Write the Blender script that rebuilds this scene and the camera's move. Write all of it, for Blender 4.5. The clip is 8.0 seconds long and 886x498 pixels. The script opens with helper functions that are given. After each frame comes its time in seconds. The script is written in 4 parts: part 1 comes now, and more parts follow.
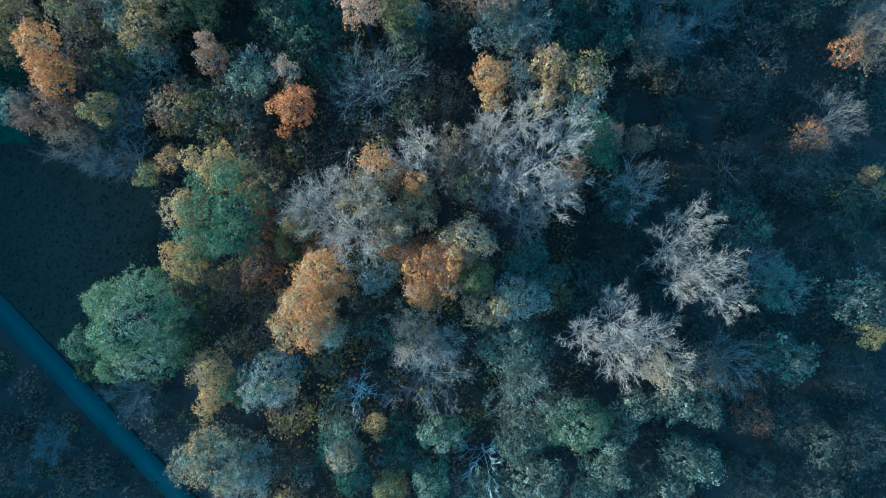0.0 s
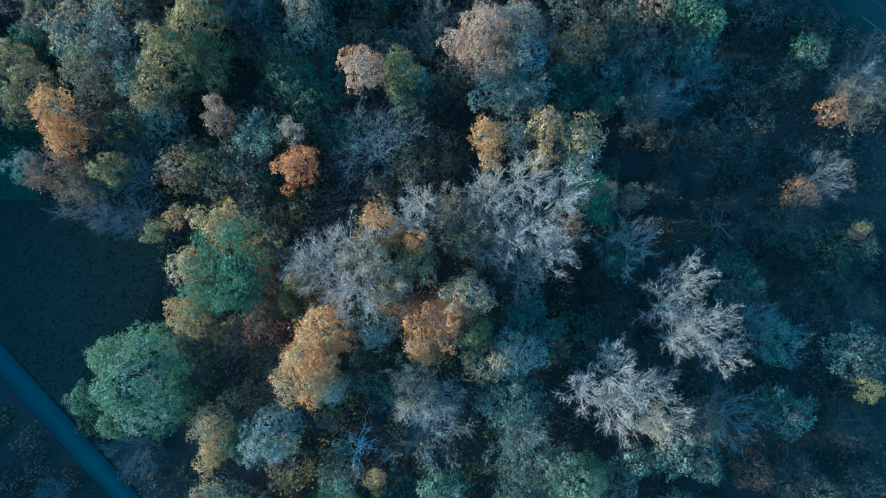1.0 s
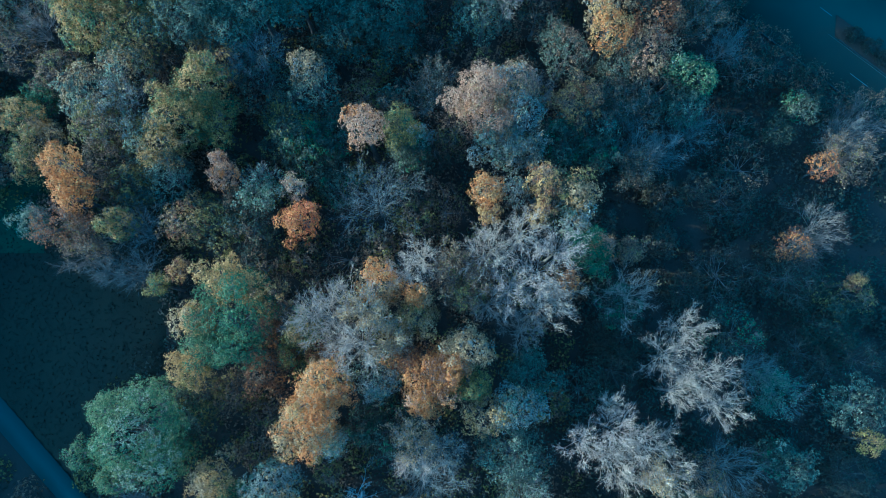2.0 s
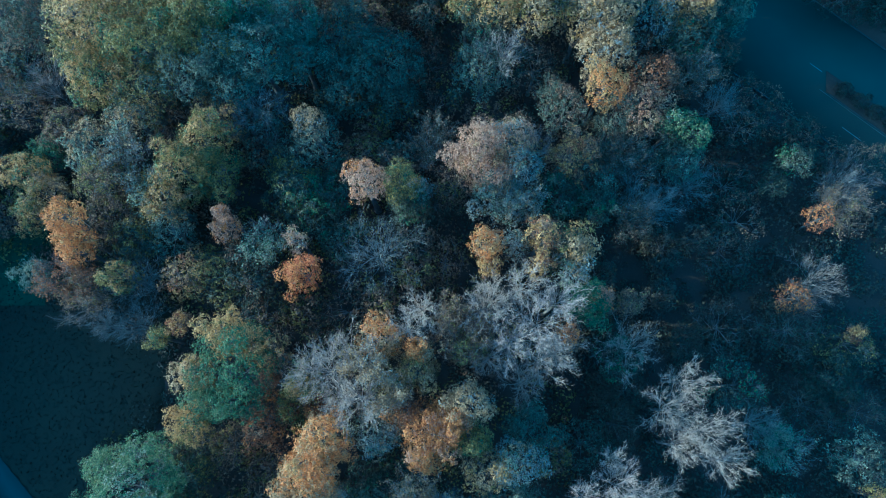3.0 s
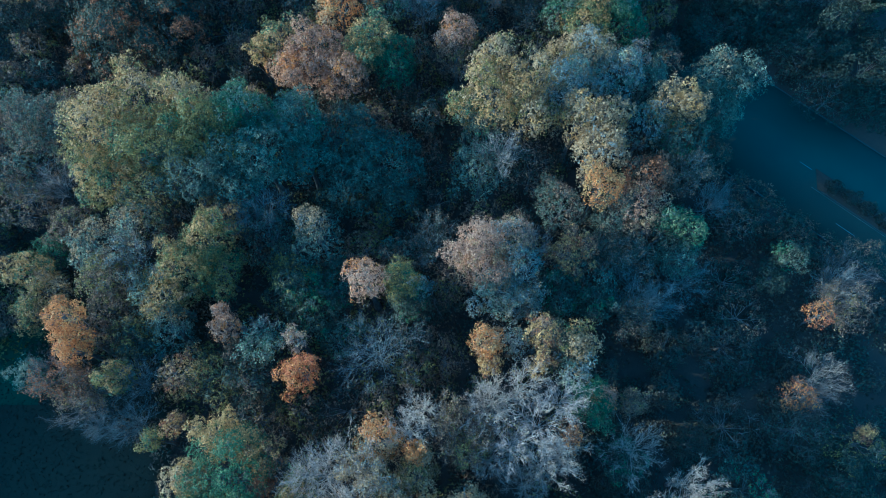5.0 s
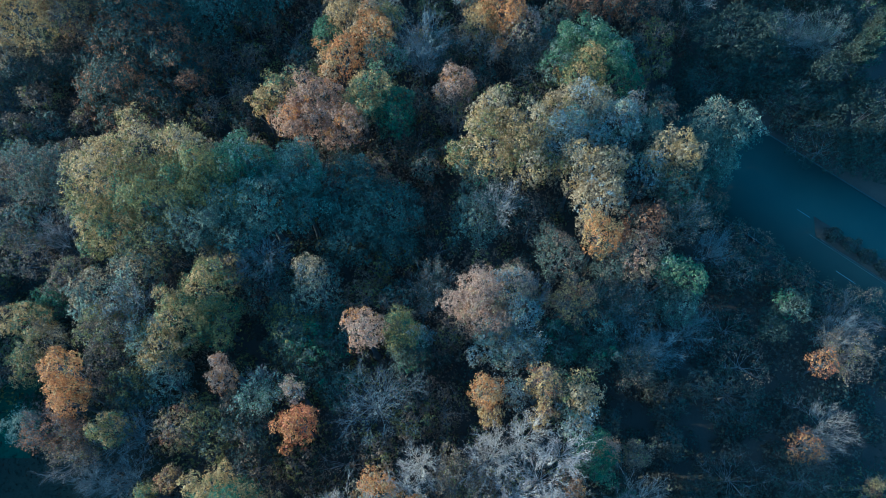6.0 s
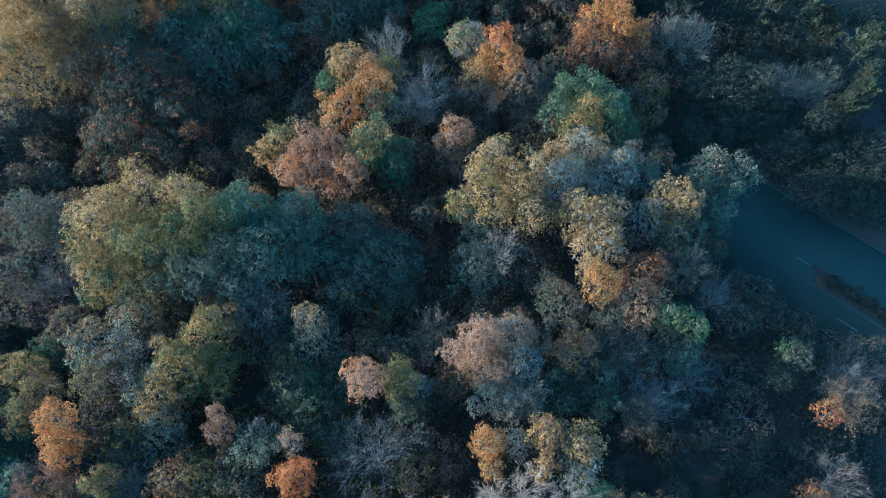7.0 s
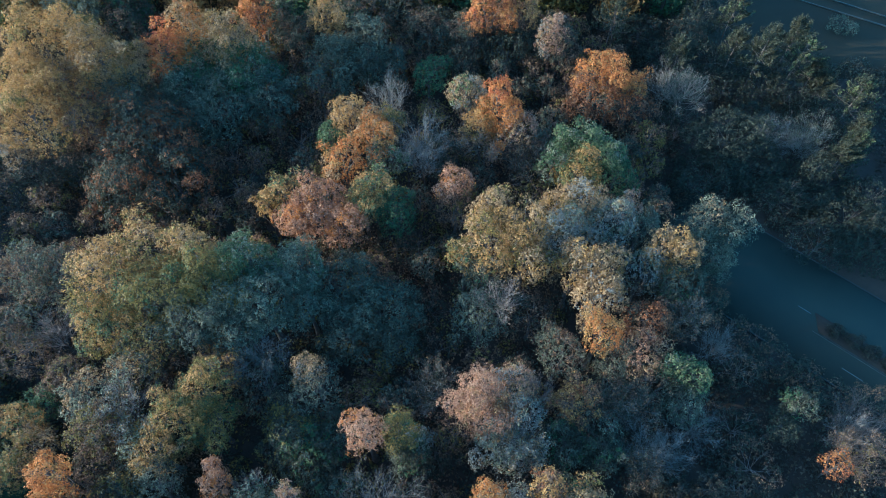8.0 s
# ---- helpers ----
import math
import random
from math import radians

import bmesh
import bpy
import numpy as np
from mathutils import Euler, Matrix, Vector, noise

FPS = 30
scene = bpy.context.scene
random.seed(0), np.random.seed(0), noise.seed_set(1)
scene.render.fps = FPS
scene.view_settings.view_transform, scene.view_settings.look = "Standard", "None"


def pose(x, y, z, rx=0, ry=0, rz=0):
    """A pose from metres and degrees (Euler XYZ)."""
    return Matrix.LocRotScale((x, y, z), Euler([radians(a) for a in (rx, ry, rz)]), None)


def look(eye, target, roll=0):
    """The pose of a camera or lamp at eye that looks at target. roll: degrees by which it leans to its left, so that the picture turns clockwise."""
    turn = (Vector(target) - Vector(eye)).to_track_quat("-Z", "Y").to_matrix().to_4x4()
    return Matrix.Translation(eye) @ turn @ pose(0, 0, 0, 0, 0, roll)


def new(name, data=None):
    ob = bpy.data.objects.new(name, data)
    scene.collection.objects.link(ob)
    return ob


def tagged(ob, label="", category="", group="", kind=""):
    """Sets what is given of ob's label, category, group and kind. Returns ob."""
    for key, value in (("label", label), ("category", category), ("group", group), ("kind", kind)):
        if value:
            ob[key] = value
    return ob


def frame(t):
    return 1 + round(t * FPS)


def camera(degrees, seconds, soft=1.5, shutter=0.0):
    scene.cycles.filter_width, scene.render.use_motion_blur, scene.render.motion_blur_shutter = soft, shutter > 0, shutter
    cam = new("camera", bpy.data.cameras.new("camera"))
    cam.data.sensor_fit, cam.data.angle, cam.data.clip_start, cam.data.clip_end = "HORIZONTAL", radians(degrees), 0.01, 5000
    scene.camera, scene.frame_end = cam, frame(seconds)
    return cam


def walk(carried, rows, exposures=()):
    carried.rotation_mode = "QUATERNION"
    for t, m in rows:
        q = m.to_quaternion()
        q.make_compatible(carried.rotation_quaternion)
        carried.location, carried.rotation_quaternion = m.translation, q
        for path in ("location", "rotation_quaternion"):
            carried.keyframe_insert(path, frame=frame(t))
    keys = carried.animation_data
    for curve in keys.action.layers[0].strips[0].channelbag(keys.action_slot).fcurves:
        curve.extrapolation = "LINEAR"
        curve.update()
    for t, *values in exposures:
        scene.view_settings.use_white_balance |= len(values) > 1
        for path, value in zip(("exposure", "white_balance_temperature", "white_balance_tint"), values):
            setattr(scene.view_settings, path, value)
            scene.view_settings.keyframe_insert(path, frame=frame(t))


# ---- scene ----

# ---- camera and its path: a drone that climbs a little and tilts up from straight down ----
cam = camera(67.2, 8.0, soft=0.95)
PATH = [
    (0, pose(0.00, 0.00, 100.00, 1.00, 0, 0.00) @ pose(0, 0, 0, 0, 0, 0.08)),
    (0.5, pose(-0.01, 0.66, 101.07, 2.88, 0, 0.08) @ pose(0, 0, 0, 0, 0, -0.01)),
    (1, pose(0.06, 1.39, 101.91, 4.83, 0, 0.11) @ pose(0, 0, 0, 0, 0, -0.12)),
    (1.5, pose(0.08, 2.05, 102.56, 6.63, 0, 0.10) @ pose(0, 0, 0, 0, 0, -0.16)),
    (3, pose(0.04, 3.89, 103.83, 12.22, 0, -0.13) @ pose(0, 0, 0, 0, 0, -0.06)),
    (3.5, pose(-0.00, 4.42, 104.11, 13.95, 0, -0.16) @ pose(0, 0, 0, 0, 0, -0.06)),
    (4, pose(0.00, 4.92, 104.32, 15.82, 0, -0.18) @ pose(0, 0, 0, 0, 0, -0.10)),
    (4.5, pose(0.05, 5.36, 104.48, 17.56, 0, -0.14) @ pose(0, 0, 0, 0, 0, -0.13)),
    (6, pose(0.23, 6.34, 104.73, 23.26, 0, -0.07) @ pose(0, 0, 0, 0, 0, -0.37)),
    (6.5, pose(0.26, 6.50, 104.85, 25.15, 0, -0.08) @ pose(0, 0, 0, 0, 0, -0.42)),
    (7, pose(0.27, 6.65, 104.95, 27.20, 0, -0.09) @ pose(0, 0, 0, 0, 0, -0.45)),
    (7.5, pose(0.23, 6.70, 105.04, 29.16, 0, -0.12) @ pose(0, 0, 0, 0, 0, -0.48)),
    (8, pose(0.21, 6.74, 105.12, 31.33, 0, -0.15) @ pose(0, 0, 0, 0, 0, -0.46)),
]
LIGHTING = [(0.0, 1.52, 3150, -27), (1.5, 1.5, 2960, -27), (4.5, 1.3, 2930, -25), (6.5, 1.4, 3250, -21), (8.0, 1.45, 3620, -15)]
walk(cam, PATH, LIGHTING)

# ---- sky and low sun ----
SUN_EL, SUN_FROM = radians(13.5), (-1.0, 0.05)
world = bpy.data.worlds.new("autumn_sky")
scene.world = world
world.use_nodes = True
wt = world.node_tree
sky = wt.nodes.new("ShaderNodeTexSky")
sky.sky_type, sky.sun_disc = "NISHITA", False
sky.sun_elevation = SUN_EL
sky.sun_rotation = math.atan2(SUN_FROM[0], SUN_FROM[1])
sky.altitude, sky.air_density, sky.dust_density, sky.ozone_density = 50, 1.0, 2.0, 1.2
wt.links.new(sky.outputs[0], wt.nodes["Background"].inputs[0])
wt.nodes["Background"].inputs[1].default_value = 0.15
sun = new("sun", bpy.data.lights.new("sun", "SUN"))
sun.data.energy, sun.data.angle, sun.data.color = 4.8, radians(0.6), (1.0, 0.60, 0.33)
flat = Vector((SUN_FROM[0], SUN_FROM[1], 0)).normalized()
sun_at = flat * math.cos(SUN_EL) + Vector((0, 0, math.sin(SUN_EL)))
sun.matrix_world = look(sun_at * 300, (0, 0, 0))


# ---- materials ----
def principled(name):
    mat = bpy.data.materials.new(name)
    mat.use_nodes = True
    return mat, mat.node_tree, mat.node_tree.nodes["Principled BSDF"]


def ramp_node(nt, stops):
    r = nt.nodes.new("ShaderNodeValToRGB")
    while len(r.color_ramp.elements) < len(stops):
        r.color_ramp.elements.new(0.5)
    for e, (at, c) in zip(r.color_ramp.elements, stops):
        e.position, e.color = at, (*c, 1)
    return r


def noise_node(nt, scale, detail=4.0, rough=0.55, coord="Object", stretch=(1, 1, 1)):
    tc = nt.nodes.new("ShaderNodeTexCoord")
    mp = nt.nodes.new("ShaderNodeMapping")
    mp.inputs["Scale"].default_value = stretch
    n = nt.nodes.new("ShaderNodeTexNoise")
    n.inputs["Scale"].default_value, n.inputs["Detail"].default_value, n.inputs["Roughness"].default_value = scale, detail, rough
    nt.links.new(tc.outputs[coord], mp.inputs[0])
    nt.links.new(mp.outputs[0], n.inputs["Vector"])
    return n


def tint(c, k):
    return tuple(min(1.0, v * k) for v in c)


def leaf_material(name, a, b, c):
    """Leaves in three shades: most a, some b, a few c, drifting over the crown."""
    mat, nt, bsdf = principled(name)
    geo = nt.nodes.new("ShaderNodeNewGeometry")
    drift = noise_node(nt, 0.45, 3.0)
    mix = nt.nodes.new("ShaderNodeMath")
    mix.operation = "MULTIPLY_ADD"
    mix.inputs[1].default_value, mix.inputs[2].default_value = 0.62, 0.0
    nt.links.new(geo.outputs["Random Per Island"], mix.inputs[0])
    add = nt.nodes.new("ShaderNodeMath")
    add.operation = "MULTIPLY_ADD"
    add.inputs[1].default_value = 0.75
    nt.links.new(drift.outputs["Fac"], add.inputs[0])
    nt.links.new(mix.outputs[0], add.inputs[2])
    r = ramp_node(nt, [(0.22, tint(b, 0.72)), (0.42, b), (0.62, a), (0.9, c)])
    nt.links.new(add.outputs[0], r.inputs[0])
    nt.links.new(r.outputs[0], bsdf.inputs["Base Color"])
    bsdf.inputs["Roughness"].default_value = 0.62
    bsdf.inputs["Specular IOR Level"].default_value = 0.3
    thin = nt.nodes.new("ShaderNodeBsdfTranslucent")
    nt.links.new(r.outputs[0], thin.inputs["Color"])
    both = nt.nodes.new("ShaderNodeMixShader")
    both.inputs[0].default_value = 0.45
    nt.links.new(bsdf.outputs[0], both.inputs[1])
    nt.links.new(thin.outputs[0], both.inputs[2])
    nt.links.new(both.outputs[0], nt.nodes["Material Output"].inputs["Surface"])
    return mat


LEAF = {
    "green": leaf_material("green_leaves", (0.10, 0.14, 0.06), (0.066, 0.098, 0.047), (0.155, 0.185, 0.075)),
    "lime": leaf_material("yellow_green_leaves", (0.15, 0.17, 0.07), (0.095, 0.13, 0.055), (0.23, 0.225, 0.095)),
    "olive": leaf_material("olive_leaves", (0.195, 0.155, 0.045), (0.118, 0.106, 0.04), (0.31, 0.22, 0.052)),
    "gold": leaf_material("gold_leaves", (0.42, 0.245, 0.07), (0.29, 0.165, 0.05), (0.50, 0.31, 0.10)),
    "tan": leaf_material("tan_leaves", (0.37, 0.235, 0.10), (0.25, 0.16, 0.075), (0.46, 0.315, 0.15)),
    "orange": leaf_material("orange_leaves", (0.50, 0.20, 0.045), (0.36, 0.138, 0.035), (0.58, 0.28, 0.07)),
    "red": leaf_material("red_orange_leaves", (0.47, 0.15, 0.045), (0.33, 0.10, 0.035), (0.55, 0.22, 0.07)),
    "copper": leaf_material("copper_leaves", (0.40, 0.20, 0.095), (0.27, 0.13, 0.065), (0.49, 0.28, 0.14)),
    "pink": leaf_material("dusty_pink_leaves", (0.385, 0.22, 0.13), (0.27, 0.15, 0.09), (0.46, 0.29, 0.17)),
    "rust": leaf_material("rust_leaves", (0.25, 0.105, 0.04), (0.16, 0.07, 0.03), (0.34, 0.16, 0.06)),
    "brown": leaf_material("brown_leaves", (0.182, 0.111, 0.065), (0.104, 0.072, 0.046), (0.286, 0.182, 0.091)),
    "sage": leaf_material("sage_leaves", (0.225, 0.23, 0.145), (0.15, 0.17, 0.11), (0.355, 0.325, 0.2)),
    "grey": leaf_material("grey_leaves", (0.264, 0.24, 0.192), (0.168, 0.168, 0.144), (0.384, 0.336, 0.252)),
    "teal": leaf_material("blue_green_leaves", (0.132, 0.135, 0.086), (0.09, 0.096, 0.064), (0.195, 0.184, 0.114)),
    # dark green, lowered so that the colour itself gives part of the shade
    "dark": leaf_material("shade_dark_green_leaves", (0.08, 0.079, 0.05), (0.06, 0.058, 0.039), (0.112, 0.106, 0.062)),
    # bramble, its colour lowered to carry the shade of open low ground
    "bramble": leaf_material("shade_dark_bramble_leaves", (0.088, 0.072, 0.046), (0.064, 0.053, 0.035), (0.118, 0.092, 0.055)),
    # near-black leaf colour that stands in for deep shade, no species of its own
    "yew": leaf_material("shade_darkened_leaves", (0.046, 0.05, 0.032), (0.034, 0.037, 0.025), (0.066, 0.068, 0.04)),
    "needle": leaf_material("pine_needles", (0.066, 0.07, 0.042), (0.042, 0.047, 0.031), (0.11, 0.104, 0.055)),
    "yellow": leaf_material("yellow_leaves", (0.36, 0.25, 0.05), (0.27, 0.17, 0.04), (0.42, 0.31, 0.08)),
}


def bark_material(name, dark, pale, scale=3.0):
    mat, nt, bsdf = principled(name)
    n = noise_node(nt, scale, 6.0, 0.65, stretch=(1, 1, 0.35))
    r = ramp_node(nt, [(0.3, dark), (0.62, pale)])
    nt.links.new(n.outputs["Fac"], r.inputs[0])
    nt.links.new(r.outputs[0], bsdf.inputs["Base Color"])
    bsdf.inputs["Roughness"].default_value = 0.85
    bump = nt.nodes.new("ShaderNodeBump")
    bump.inputs["Strength"].default_value, bump.inputs["Distance"].default_value = 0.5, 0.03
    nt.links.new(n.outputs["Fac"], bump.inputs["Height"])
    nt.links.new(bump.outputs[0], bsdf.inputs["Normal"])
    return mat


BARK = {
    "oak": bark_material("grey_brown_bark", (0.06, 0.045, 0.035), (0.17, 0.14, 0.11)),
    "white": bark_material("pale_twig_bark", (0.255, 0.185, 0.13), (0.435, 0.322, 0.232)),
    "pinkwhite": bark_material("rosy_pale_twig_bark", (0.30, 0.212, 0.155), (0.51, 0.375, 0.28)),
    "greypink": bark_material("rosy_grey_twig_bark", (0.13, 0.098, 0.074), (0.25, 0.19, 0.145)),
    "blue": bark_material("grey_twig_bark", (0.15, 0.13, 0.105), (0.28, 0.245, 0.2)),
    "dead": bark_material("bleached_dead_wood", (0.30, 0.29, 0.26), (0.55, 0.53, 0.48)),
}


def ground_material(name, stops, big, fine, rough=0.95, bump_d=0.05):
    mat, nt, bsdf = principled(name)
    a, b = noise_node(nt, big, 5.0, 0.6), noise_node(nt, fine, 6.0, 0.7)
    m = nt.nodes.new("ShaderNodeMath")
    m.operation = "MULTIPLY_ADD"
    m.inputs[1].default_value = 0.5
    half = nt.nodes.new("ShaderNodeMath")
    half.operation = "MULTIPLY"
    half.inputs[1].default_value = 0.5
    nt.links.new(b.outputs["Fac"], half.inputs[0])
    nt.links.new(a.outputs["Fac"], m.inputs[0])
    nt.links.new(half.outputs[0], m.inputs[2])
    r = ramp_node(nt, stops)
    nt.links.new(m.outputs[0], r.inputs[0])
    nt.links.new(r.outputs[0], bsdf.inputs["Base Color"])
    bsdf.inputs["Roughness"].default_value = rough
    bump = nt.nodes.new("ShaderNodeBump")
    bump.inputs["Strength"].default_value, bump.inputs["Distance"].default_value = 0.6, bump_d
    nt.links.new(b.outputs["Fac"], bump.inputs["Height"])
    nt.links.new(bump.outputs[0], bsdf.inputs["Normal"])
    return mat


LITTER = ground_material("leaf_litter", [(0.3, (0.036, 0.026, 0.016)), (0.5, (0.05, 0.036, 0.022)), (0.7, (0.072, 0.05, 0.03))], 0.12, 3.0)
# grass and blades lowered to near black, so their colour carries the meadow's shade
GRASS = ground_material("shade_dark_grass", [(0.3, (0.02, 0.0155, 0.006)), (0.5, (0.03, 0.023, 0.008)), (0.7, (0.044, 0.033, 0.012))], 0.08, 5.0)
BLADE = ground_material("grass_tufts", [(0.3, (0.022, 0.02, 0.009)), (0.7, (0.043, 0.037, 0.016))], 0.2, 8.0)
ASPHALT = ground_material("worn_asphalt", [(0.3, (0.025, 0.025, 0.0145)), (0.5, (0.036, 0.036, 0.02)), (0.72, (0.052, 0.05, 0.029))], 0.11, 7.0, 0.8, 0.01)
LANE = ground_material("lane_surface", [(0.3, (0.031, 0.042, 0.032)), (0.5, (0.039, 0.053, 0.04)), (0.72, (0.05, 0.065, 0.049))], 0.12, 7.0, 0.8, 0.01)
KERB = ground_material("concrete_kerb", [(0.3, (0.04, 0.038, 0.033)), (0.7, (0.075, 0.07, 0.06))], 0.6, 9.0, 0.85, 0.01)
PAINT = ground_material("road_paint", [(0.3, (0.08, 0.08, 0.07)), (0.6, (0.18, 0.175, 0.155))], 1.5, 12.0, 0.6, 0.004)
TRACK = ground_material("trodden_earth", [(0.3, (0.06, 0.06, 0.05)), (0.7, (0.12, 0.12, 0.1))], 0.4, 5.0)


# ---- mesh helpers ----
def quick_mesh(name, verts, faces, mats, index=None):
    """A mesh from arrays of vertices and of faces: triangles, quads, or a list of both kinds."""
    me = bpy.data.meshes.new(name)
    kinds = faces if isinstance(faces, list) else [faces]
    verts = np.ascontiguousarray(verts, dtype=np.float32)
    me.vertices.add(len(verts))
    me.vertices.foreach_set("co", verts.ravel())
    corners = np.concatenate([f.ravel() for f in kinds]).astype(np.int32)
    sizes = np.concatenate([np.full(len(f), f.shape[1]) for f in kinds])
    me.loops.add(len(corners))
    me.loops.foreach_set("vertex_index", corners)
    me.polygons.add(len(sizes))
    me.polygons.foreach_set("loop_start", (np.cumsum(sizes) - sizes).astype(np.int32))
    for m in mats:
        me.materials.append(m)
    if index is not None:
        me.polygons.foreach_set("material_index", np.ascontiguousarray(index, dtype=np.int32))
    me.update(calc_edges=True)
    return me


def part(name, me, parent, label=""):
    ob = new(name, me)
    ob.parent = parent
    return tagged(ob, label) if label else ob


def unit(v):
    return v / np.maximum(np.linalg.norm(v, axis=-1, keepdims=True), 1e-6)


def tubes(p0, p1, p2, r0, r1, sides, segs):
    """Many tapered, bowed tubes at once, from p0 by way of p1 to p2: vertices and quads."""
    n = len(p0)
    s = np.linspace(0, 1, segs + 1)[None, :, None]
    path = (1 - s) ** 2 * p0[:, None] + 2 * s * (1 - s) * p1[:, None] + s * s * p2[:, None]
    way = unit(p2 - p0)
    side = unit(np.cross(way, np.where(np.abs(way[:, 2:3]) > 0.9, [[1.0, 0, 0]], [[0, 0, 1.0]])))
    up = np.cross(side, way)
    rad = (np.asarray(r0).reshape(-1, 1) * (1 - s[0, :, 0]) + np.asarray(r1).reshape(-1, 1) * s[0, :, 0])
    a = np.linspace(0, 2 * np.pi, sides, endpoint=False)
    ring = side[:, None] * np.cos(a)[None, :, None] + up[:, None] * np.sin(a)[None, :, None]
    v = path[:, :, None, :] + rad[:, :, None, None] * ring[:, None]
    i = np.arange(n * (segs + 1) * sides).reshape(n, segs + 1, sides)
    j = np.roll(i, -1, axis=2)
    q = np.stack([i[:, :-1], j[:, :-1], j[:, 1:], i[:, 1:]], axis=-1)
    return v.reshape(-1, 3), q.reshape(-1, 4)


def spikes(p0, p2, r0):
    """Many thin twigs at once: three-sided spikes from p0 to p2: vertices and triangles."""
    n = len(p0)
    way = unit(p2 - p0)
    side = unit(np.cross(way, np.where(np.abs(way[:, 2:3]) > 0.9, [[1.0, 0, 0]], [[0, 0, 1.0]])))
    up = np.cross(side, way)
    r = np.asarray(r0).reshape(-1, 1)
    v = np.stack([p0 + side * r, p0 - side * r * 0.5 + up * r * 0.87, p0 - side * r * 0.5 - up * r * 0.87, p2], axis=1)
    i = np.arange(n * 4).reshape(n, 4)
    t = np.stack([i[:, [0, 1, 3]], i[:, [1, 2, 3]], i[:, [2, 0, 3]]], axis=1)
    return v.reshape(-1, 3), t.reshape(-1, 3)


def slivers(p0, p2, r0, rs):
    """The finest twigs, past counting: one slim blade each from p0 to p2: vertices and triangles."""
    n = len(p0)
    side = unit(np.cross(unit(p2 - p0), unit(rs.normal(size=(n, 3)) + [0, 0, 0.6])))
    r = np.asarray(r0).reshape(-1, 1)
    v = np.stack([p0 + side * r, p0 - side * r, p2], axis=1)
    return v.reshape(-1, 3), np.arange(n * 3).reshape(n, 3)


def joined(pieces):
    """Pieces of vertices and faces put together: all vertices, and the faces by kind."""
    vs, by, at = [], {3: [], 4: []}, 0
    for v, f in pieces:
        vs.append(v)
        by[f.shape[1]].append(f + at)
        at += len(v)
    return np.concatenate(vs), [np.concatenate(fs) for fs in by.values() if fs]


def leaf_cards(centre, normal, size, rs, long=1.25):
    """Small pointed leaves, one triangle each."""
    n = len(centre)
    nrm = unit(normal)
    u = unit(np.cross(nrm, unit(rs.normal(size=(n, 3)))))
    w = np.cross(nrm, u)
    s = size[:, None]
    v = np.stack([centre - u * s * 0.5 * long, centre + u * s * 0.35 * long + w * s * 0.55, centre + u * s * 0.42 * long - w * s * 0.5], axis=1)
    return v.reshape(-1, 3), np.arange(n * 3).reshape(n, 3)


def sphere_dirs(n, rs, low=-0.4):
    """Directions spread evenly over a ball's surface above the height low."""
    k = np.arange(n) + rs.random()
    z = low + (1 - low) * (k + 0.5 * rs.random(n)) / (n + 0.5)
    z = np.clip(z, -1, 1)
    a = k * 2.39996 + rs.random() * 6.28 + rs.normal(size=n) * 0.25
    r = np.sqrt(1 - z * z)
    return np.stack([r * np.cos(a), r * np.sin(a), z], axis=1)


